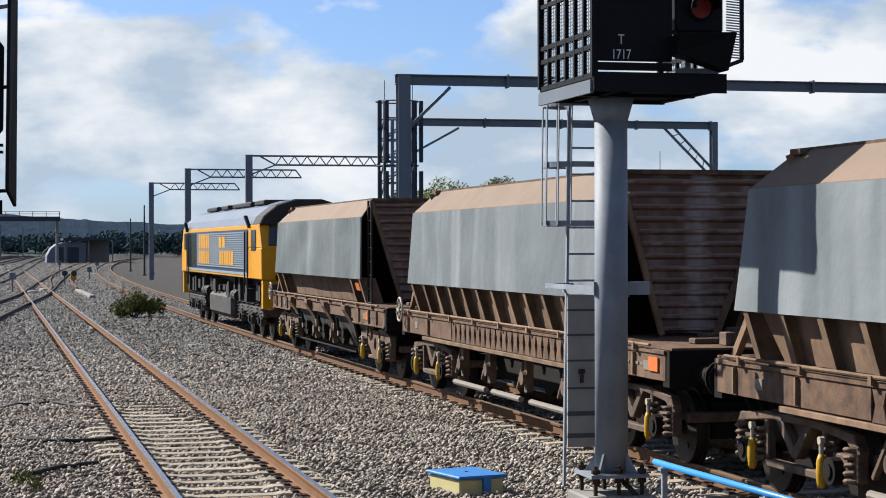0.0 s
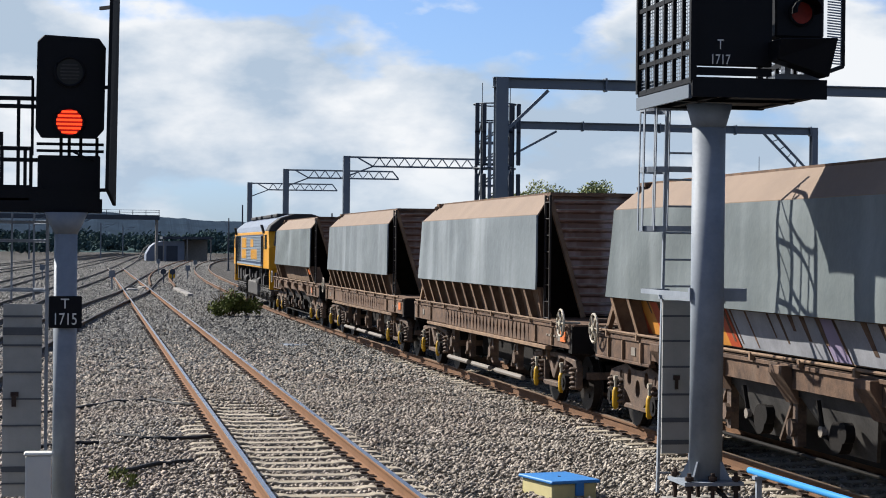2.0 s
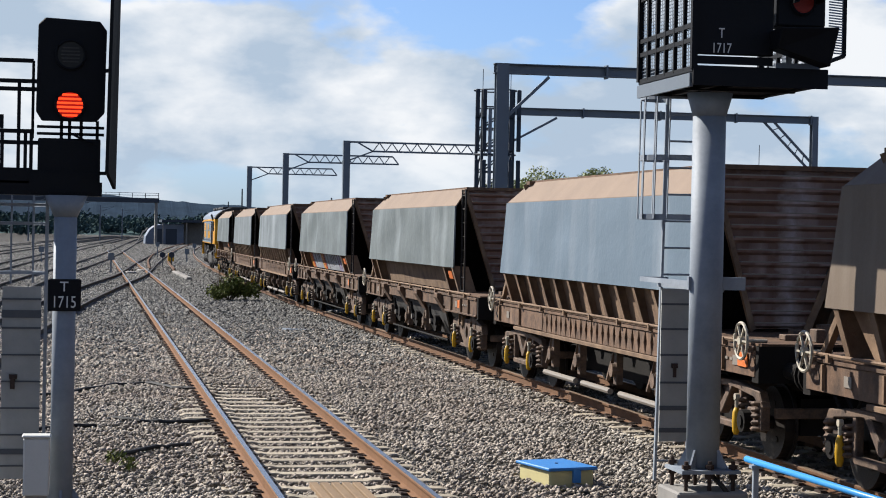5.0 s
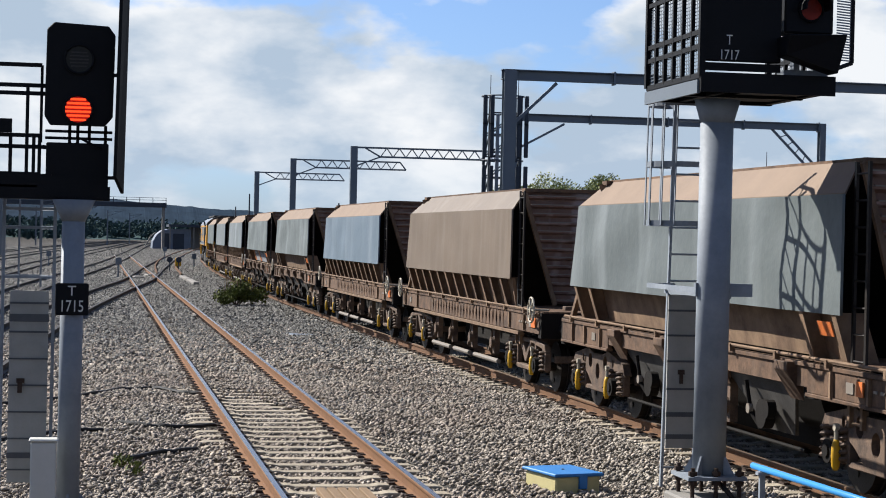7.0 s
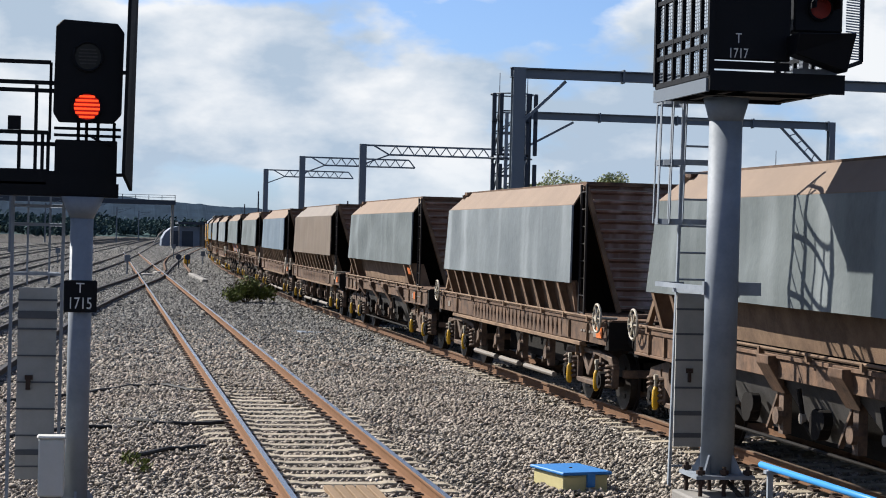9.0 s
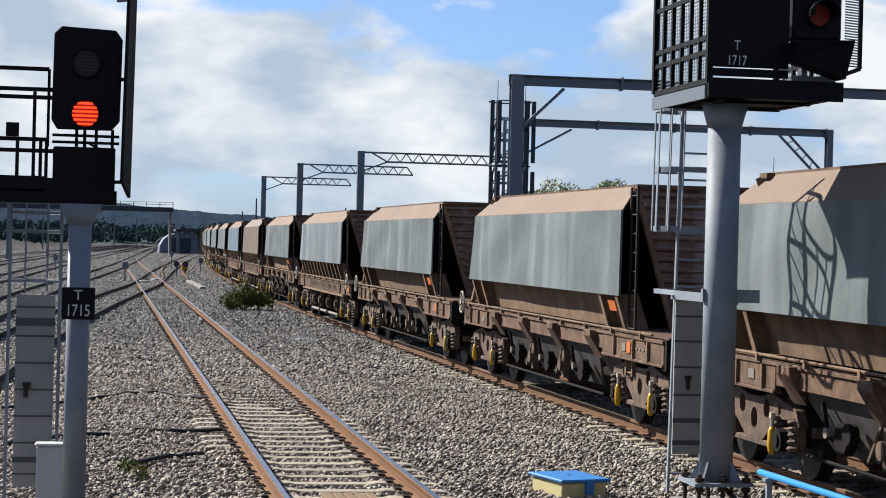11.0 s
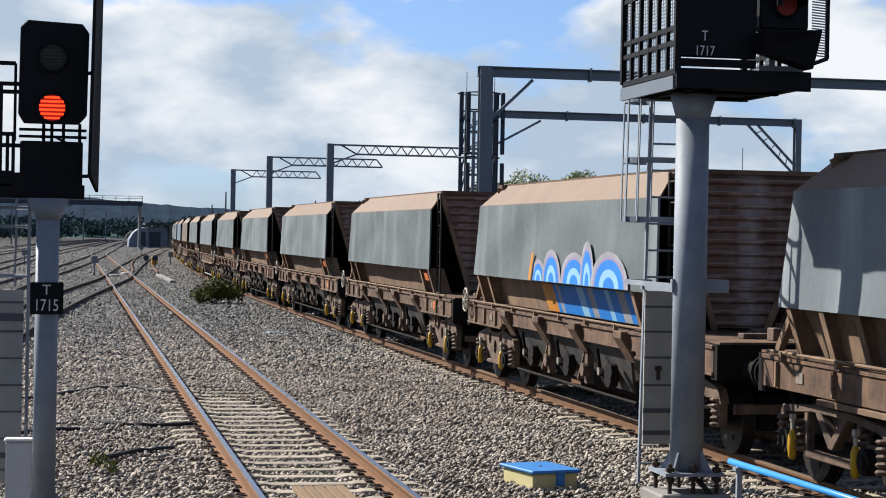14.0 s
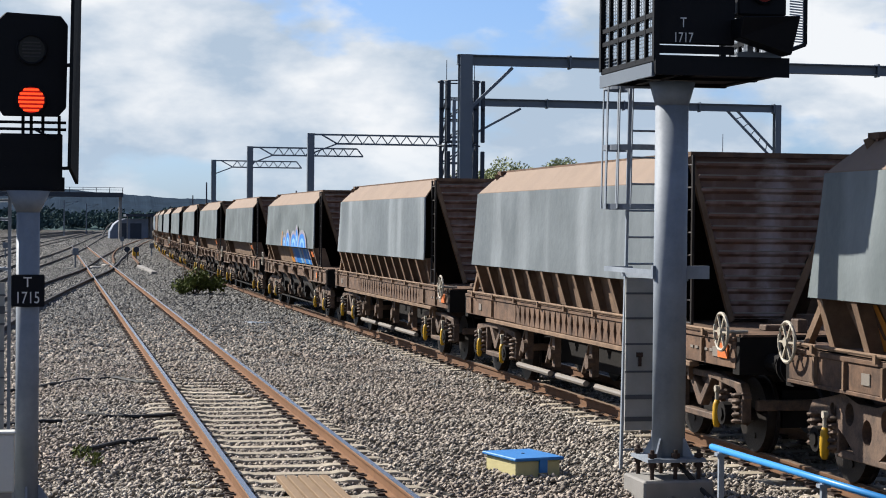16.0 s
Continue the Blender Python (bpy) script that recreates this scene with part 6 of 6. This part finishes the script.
# ---- overhead line structures ----
def build_portal(x0, y, x1, z, braces, right_mast):
    g = thing("overhead_portal", "grey steel overhead line portal with plain beam", "gantry", group="overhead line structures")
    def column(name, x, w=0.19):
        s = Shape()
        s.box(x - w, x + w, y - 0.17, y - 0.14, -0.5, z)
        s.box(x - w, x + w, y + 0.14, y + 0.17, -0.5, z)
        s.box(x - 0.02, x + 0.02, y - 0.14, y + 0.14, -0.5, z)
        s.box(x - 0.26, x + 0.26, y - 0.25, y + 0.25, -0.5, -0.15)
        part(name, s, "galv_blue", g, "grey steel column")
    column("mast", x0)
    if right_mast:
        column("mast", x1 + 0.05, 0.13)
    s = Shape()
    zz = z - 0.14
    s.box(x0 - 0.25, x1 + 0.1, y - 0.13, y + 0.13, z - 0.03, z)
    s.box(x0 - 0.25, x1 + 0.1, y - 0.13, y + 0.13, z - 0.31, z - 0.28)
    s.box(x0 - 0.25, x1 + 0.1, y - 0.015, y + 0.015, z - 0.28, z - 0.03)
    for x in np.arange(x0 + 3.2, x1, 3.3):
        s.box(x - 0.03, x + 0.03, y - 0.16, y + 0.16, z - 0.36, z + 0.04)
    part("beam", s, "galv_blue", g, "grey steel beam")
    for a, b in braces:
        s = Shape()
        k = 0.09 if (Vector(b) - Vector(a)).length > 1 else 0.04
        s.bar(a, b, k, k)
        part("brace", s, "galv_blue", g, "diagonal knee brace")


def build_cantilever(x, y, z, length):
    g = thing("overhead_mast", "grey overhead line mast with lattice boom", "gantry", group="overhead line structures")
    s = Shape()
    for d in (-0.17, 0.17):
        s.box(x - 0.19, x + 0.19, y + d - 0.02, y + d + 0.02, -0.5, z)
    s.box(x - 0.19, x - 0.14, y - 0.17, y + 0.17, -0.5, z)
    s.box(x + 0.14, x + 0.19, y - 0.17, y + 0.17, -0.5, z)
    part("mast", s, "galv_blue", g, "grey steel mast")
    s = Shape()
    zt, zb = z - 0.06, z - 0.56
    s.bar((x, y, zt), (x + length - 0.4, y, zt), 0.10, 0.10)
    s.bar((x + 1.5, y, zb), (x + length, y, zb), 0.10, 0.10)
    s.bar((x + 0.6, y, zt), (x + 1.5, y, zb), 0.08, 0.08)
    s.bar((x + length - 0.4, y, zt), (x + length, y, zb), 0.08, 0.08)
    n = int((length - 2.0) / 0.36)
    for i in range(n):
        a, b = x + 1.5 + i * 0.36, x + 1.5 + (i + 1) * 0.36
        s.bar((a, y, zb if i % 2 == 0 else zt), (b, y, zt if i % 2 == 0 else zb), 0.055, 0.055)
    part("boom", s, "galv_blue", g, "lattice boom")
    s = Shape()
    s.bar((x, y, z - 1.15), (x + 1.5, y, zb), 0.08, 0.08)
    part("brace", s, "galv_blue", g, "diagonal knee brace")


build_portal(10.16, 56.0, 34.0, 7.61, [((10.3, 56, 6.0), (11.6, 56, 7.25))], True)
build_portal(14.9, 77.0, 28.12, 7.73, [((14.9, 77, 6.2), (17.0, 77, 7.35)), ((28.0, 77, 5.45), (25.95, 77, 7.45)), ((28.0, 77, 5.85), (26.4, 77, 7.45))] + [((28.0 - 0.33 * k, 77, 5.47 + 0.33 * k), (28.0 - 0.27 * k, 77, 5.87 + 0.27 * k)) for k in range(1, 6)], True)
build_cantilever(12.25, 107.0, 7.59, 9.6)
build_cantilever(10.75, 126.0, 7.56, 7.5)
build_cantilever(10.57, 153.0, 7.52, 7.0)


def build_telecom_mast():
    g = thing("telecom_mast", "dark lattice telecom mast with panel antennas", "telecom mast", pose(12.08, 66, 0))
    s = Shape()
    h = 7.75
    for x in (-0.55, 0.55):
        for y in (-0.5, 0.5):
            s.bar((x, y, -0.4), (x, y, h - 0.2), 0.09, 0.09)
    k = 0
    z = 0.2
    while z < h - 0.8:
        for y in (-0.5, 0.5):
            s.bar((-0.55, y, z), (0.55, y, z + 0.75), 0.05, 0.05)
            s.bar((-0.55, y, z + 0.75), (0.55, y, z + 0.75), 0.05, 0.05)
        for x in (-0.55, 0.55):
            s.bar((x, -0.5, z + 0.75), (x, 0.5, z), 0.05, 0.05)
        z += 0.75
    part("lattice", s, "bridge", g, "dark steel lattice")
    for x in (-0.75, -0.5, 0.45, 0.72):
        for z in (3.9, 5.4, 6.5):
            q = Shape()
            q.box(x - 0.07, x + 0.07, -0.68, -0.58, z, z + (1.2 if z < 6 else 1.05))
            part("antenna", q, "bridge", g, "dark panel antenna", 0.02)
    q = Shape()
    q.ring((0, 0, 7.55), "z", 0.75, 0.025, 16)
    part("guard_ring", q, "bridge", g, "dark guard ring")
    q = Shape()
    q.ring((0, 0, 5.3), "z", 0.75, 0.025, 16)
    part("guard_ring", q, "bridge", g, "dark guard ring")
    for x in (-0.45, 0.4, 0.55):
        q = Shape()
        q.tube([(x, 0, 7.5), (x, 0, 8.3)], 0.012, 4)
        part("whip_aerial", q, "bridge", g, "thin whip aerial")
    q = Shape()
    for x in (-0.28, -0.08, 0.10):
        q.box(x - 0.06, x + 0.06, -0.55, -0.5, 0, 6.9)
    part("cable_tray", q, "galv", g, "pale cable trays")


build_telecom_mast()
for x, y, h in ((11.8, 176, 6.2), (13.4, 186, 6.0), (12.6, 205, 5.4), (16.8, 150, 5.1), (20.3, 150, 5.2), (18.4, 150, 4.9), (35.8, 105, 7.9), (25.0, 150, 5.6)):
    s = Shape()
    s.tube([(x, y, -0.4), (x, y, h * 0.5), (x, y, h)], [0.10, 0.085, 0.06] if h < 7 else [0.04, 0.03, 0.02], 8)
    s.box(x - 0.2, x + 0.2, y - 0.2, y + 0.2, -0.5, -0.1)
    tagged(part("pole", s, "bridge"), "dark slim trackside pole", "pole", "poles beyond the train")


# ---- distance ----
def build_bridge():
    g = thing("footbridge", "dark steel footbridge across the tracks", "bridge")
    s = Shape()
    s.box(-70, 8.6, 299, 302, 6.3, 7.0)
    part("deck", s, "bridge", g, "dark bridge deck")
    s = Shape()
    for z in (7.4, 7.75):
        s.box(-70, 8.6, 299, 299.1, z - 0.03, z + 0.03)
    for i in range(40):
        s.box(8.5 - 2 * i - 0.05, 8.5 - 2 * i + 0.05, 299, 299.1, 7.0, 7.75)
    part("railing", s, "bridge", g, "bridge railing")
    for x in (8.2, -20, -48):
        s = Shape()
        s.box(x - 0.2, x + 0.2, 299.5, 301.5, -0.5, 6.3)
        part("pier", s, "concrete", g, "pale pier")


def build_shed():
    g = thing("relay_building", "blue-grey clad trackside building with dark doorway", "building", pose(10.2, 318, -0.2))
    s = Shape()
    s.prism([(-3.2, -0.3), (-3.1, 1.2), (-2.5, 2.3), (-1.7, 2.95), (-0.6, 3.25), (3.0, 3.3), (3.0, -0.3)], "y", -3, 8)
    wall = part("wall", s, "shed", g, "pale blue-grey cladding with a rounded end", 0.05)
    for x0, x1 in ((-1.5, -0.5), (0.1, 1.9)):
        s = Shape()
        s.box(x0, x1, -3.06, -2.9, -0.2, 2.5)
        part("doorway", s, "bridge", wall, "dark doorway")
    s = Shape()
    s.box(-0.6, 7.5, -4.2, 8.4, 3.6, 4.0)
    part("roof", s, "bridge", g, "dark flat canopy roof")
    for x in (-0.4, 3.4, 7.2):
        s = Shape()
        s.box(x - 0.09, x + 0.09, -4.1, -3.9, -0.3, 3.6)
        part("canopy_post", s, "concrete", g, "pale canopy post")
    s = Shape()
    s.box(3.1, 7.0, 2, 8, -0.3, 3.55)
    part("side_wall", s, "concrete", g, "lighter side wall")
    s = Shape()
    s.tube([(-4.3, -2, 0.4), (-3.5, -2, 1.9), (-2.7, -2, 2.6)], 0.12, 8)
    part("ramp_rail", s, "concrete", g, "white curved ramp rail")


def build_ground_signal():
    g = thing("ground_signal", "pair of dark round ground signals on posts", "ground signal", pose(3.1, 133, -0.2))
    for x in (0, 0.62):
        s = Shape()
        s.tube([(x, 0, -0.1), (x, 0, 0.72)], 0.04, 8)
        s.disc((x, 0, 0.85), "y", 0.20, 0.12, 20)
        part("disc", s, "bridge", g, "dark disc on a post")
    g2 = thing("track_machine_box", "orange equipment box beside the line", "equipment box", pose(4.05, 142, -0.2))
    s = Shape()
    s.box(-0.22, 0.22, -0.25, 0.25, 0.25, 0.85)
    s.box(-0.06, 0.06, -0.06, 0.06, -0.1, 0.25)
    part("case", s, "damper", g2, "orange-yellow case", 0.03)
    for x, y in ((3.22, 103), (3.16, 110.6)):
        s = Shape()
        s.box(-0.15, 0.15, -3.6, 3.6, -0.1, 0.2)
        tagged(part("cable_trough", s, "concrete", bevel=0.03, m=pose(x, y, -0.2, 0, 0, 0.4)), "pale concrete cable trough", "cable trough", "troughs beside the line")
    for x, y, k in ((0.3, 112, 0.0), (1.2, 118, 0.4)):
        s = Shape()
        s.box(-0.28, 0.28, -0.8, 0.8, -0.1, 0.16)
        tagged(part("point_machine", s, "concrete", bevel=0.05, m=pose(x + 0.2, y, -0.2, 0, 0, 6)), "pale cover of a point machine", "point machine", "point machines")


def build_hills():
    rnd = random.Random(2)
    for name, y, base, amp, x0, x1 in (("far_hill", 1900, 36, 6, -300, 1150), ("wooded_rise", 1150, 6, 6, -220, 720), ("wooded_rise", 820, 5.0, 4.0, -110, 520), ("wooded_rise", 600, 2.6, 3.2, -90, 380)):
        s = Shape()
        n = 1100
        v = []
        for i in range(n + 1):
            x = x0 + (x1 - x0) * i / n
            h = base + amp * noise.noise(Vector((x * 0.004, y, 0))) + amp * 0.35 * noise.noise(Vector((x * 0.03, y, 3))) + 0.7 * noise.noise(Vector((x * 0.12, y, 5))) + 0.25 * noise.noise(Vector((x * 0.5, y, 7)))
            if y > 1500:
                h = max(12.0, h - 0.05 * x)
            v += [(x, y, -2), (x, y + (150 if y > 1000 else 40), h), (x, y + 400, h * 0.6)]
        f = []
        for i in range(n):
            a = i * 3
            f += [(a, a + 3, a + 4, a + 1), (a + 1, a + 4, a + 5, a + 2)]
        s.add(v, f)
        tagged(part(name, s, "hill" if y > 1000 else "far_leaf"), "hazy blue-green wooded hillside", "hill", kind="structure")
    # low trees and houses of the town
    s = Shape()
    for k in range(650):
        y = rnd.uniform(430, 760)
        x = rnd.uniform(-0.075, 0.16) * y
        if y < 560 and abs(x - y * 0.016) < 11:
            continue
        h = rnd.uniform(2.0, 6.0)
        for j in range(9):
            leafy(s, rnd, (x + rnd.uniform(-2, 2), y, h * rnd.uniform(0.4, 0.9)), (1.5, 1.5, h * 0.3), 18, 0.55)
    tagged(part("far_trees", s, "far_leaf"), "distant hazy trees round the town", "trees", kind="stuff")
    for k in range(60):
        y = rnd.uniform(620, 900)
        x = rnd.uniform(-0.075, -0.004) * y
        w, h = rnd.uniform(2.5, 6), rnd.uniform(2.0, 4.2)
        g = thing("house", "distant pale house with a pitched roof", "house", pose(x, y, -0.3), "houses of the town")
        q = Shape()
        q.box(-w / 2, w / 2, -3, 3, -0.2, h)
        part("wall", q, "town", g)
        q = Shape()
        q.prism([(-3.3, h), (3.3, h), (0, h + 1.6)], "x", -w / 2 - 0.2, w / 2 + 0.2)
        part("roof", q, "bridge", g)
    for x, y in ((-14, 150), (-11, 190), (-8.5, 235), (-21, 170), (-18, 260), (-4.5, 300), (-12, 330), (0, 360), (5, 420)):
        g = thing("overhead_mast", "slim grey overhead line mast", "gantry", pose(x, y, 0), "far overhead line masts")
        q = Shape()
        q.box(-0.12, 0.12, -0.12, 0.12, -0.4, 6.4)
        part("mast", q, "galv_blue", g)
        q = Shape()
        q.bar((0, 0, 5.9), (2.6, 0, 6.2), 0.07, 0.07)
        q.bar((0, 0, 5.2), (2.6, 0, 6.2), 0.06, 0.06)
        part("bracket_arm", q, "galv_blue", g)
    s = Shape()
    for k in range(420):
        y = rnd.uniform(150, 430)
        x = -7.5 - 0.042 * y - rnd.uniform(0, 14)
        for j in range(5):
            leafy(s, rnd, (x + rnd.uniform(-1, 1), y + rnd.uniform(-1, 1), rnd.uniform(0.1, 1.0 + 0.004 * y)), (0.9, 0.9, 0.6), 16, 0.20)
    tagged(part("scrub", s, "leaf_tree"), "low green scrub beyond the lines", "scrub", kind="stuff")


for x, y, h in ((-0.6, 112, 1.3), (5.6, 150, 1.2), (4.2, 175, 1.5), (-5.2, 140, 1.3), (8.3, 190, 1.3)):
    s = Shape()
    s.tube([(x, y, -0.4), (x, y, h - 0.4)], 0.05, 6)
    s.box(x - 0.17, x + 0.17, y - 0.04, y + 0.04, h - 0.7, h - 0.3)
    tagged(part("trackside_sign", s, "galv_blue"), "small grey trackside sign on a post", "sign", "signs beside the far lines")
build_bridge()
build_shed()
build_ground_signal()
build_hills()


# ---- what moves ----
def motions():
    times = [0.5 * k for k in range(33)]
    walk(LOCO, [(t, car_pose(travel(t) + 26.3, 6.3)) for t in times])
    for i, w in enumerate(WAGONS):
        walk(w, [(t, car_pose(travel(t) - (i - 1) * PITCH - 6.05, HALF)) for t in times])
    fine = [k / 30 for k in range(481)]
    for car in [LOCO] + WAGONS:
        r = 0.50 if car is LOCO else 0.42
        for ws in parts_of(car, "wheelset"):
            y, z = ws.location.y, ws.location.z
            walk(ws, [(t, pose(0, y, z, -math.degrees((travel(t) - travel(0)) / r))) for t in fine])


motions()
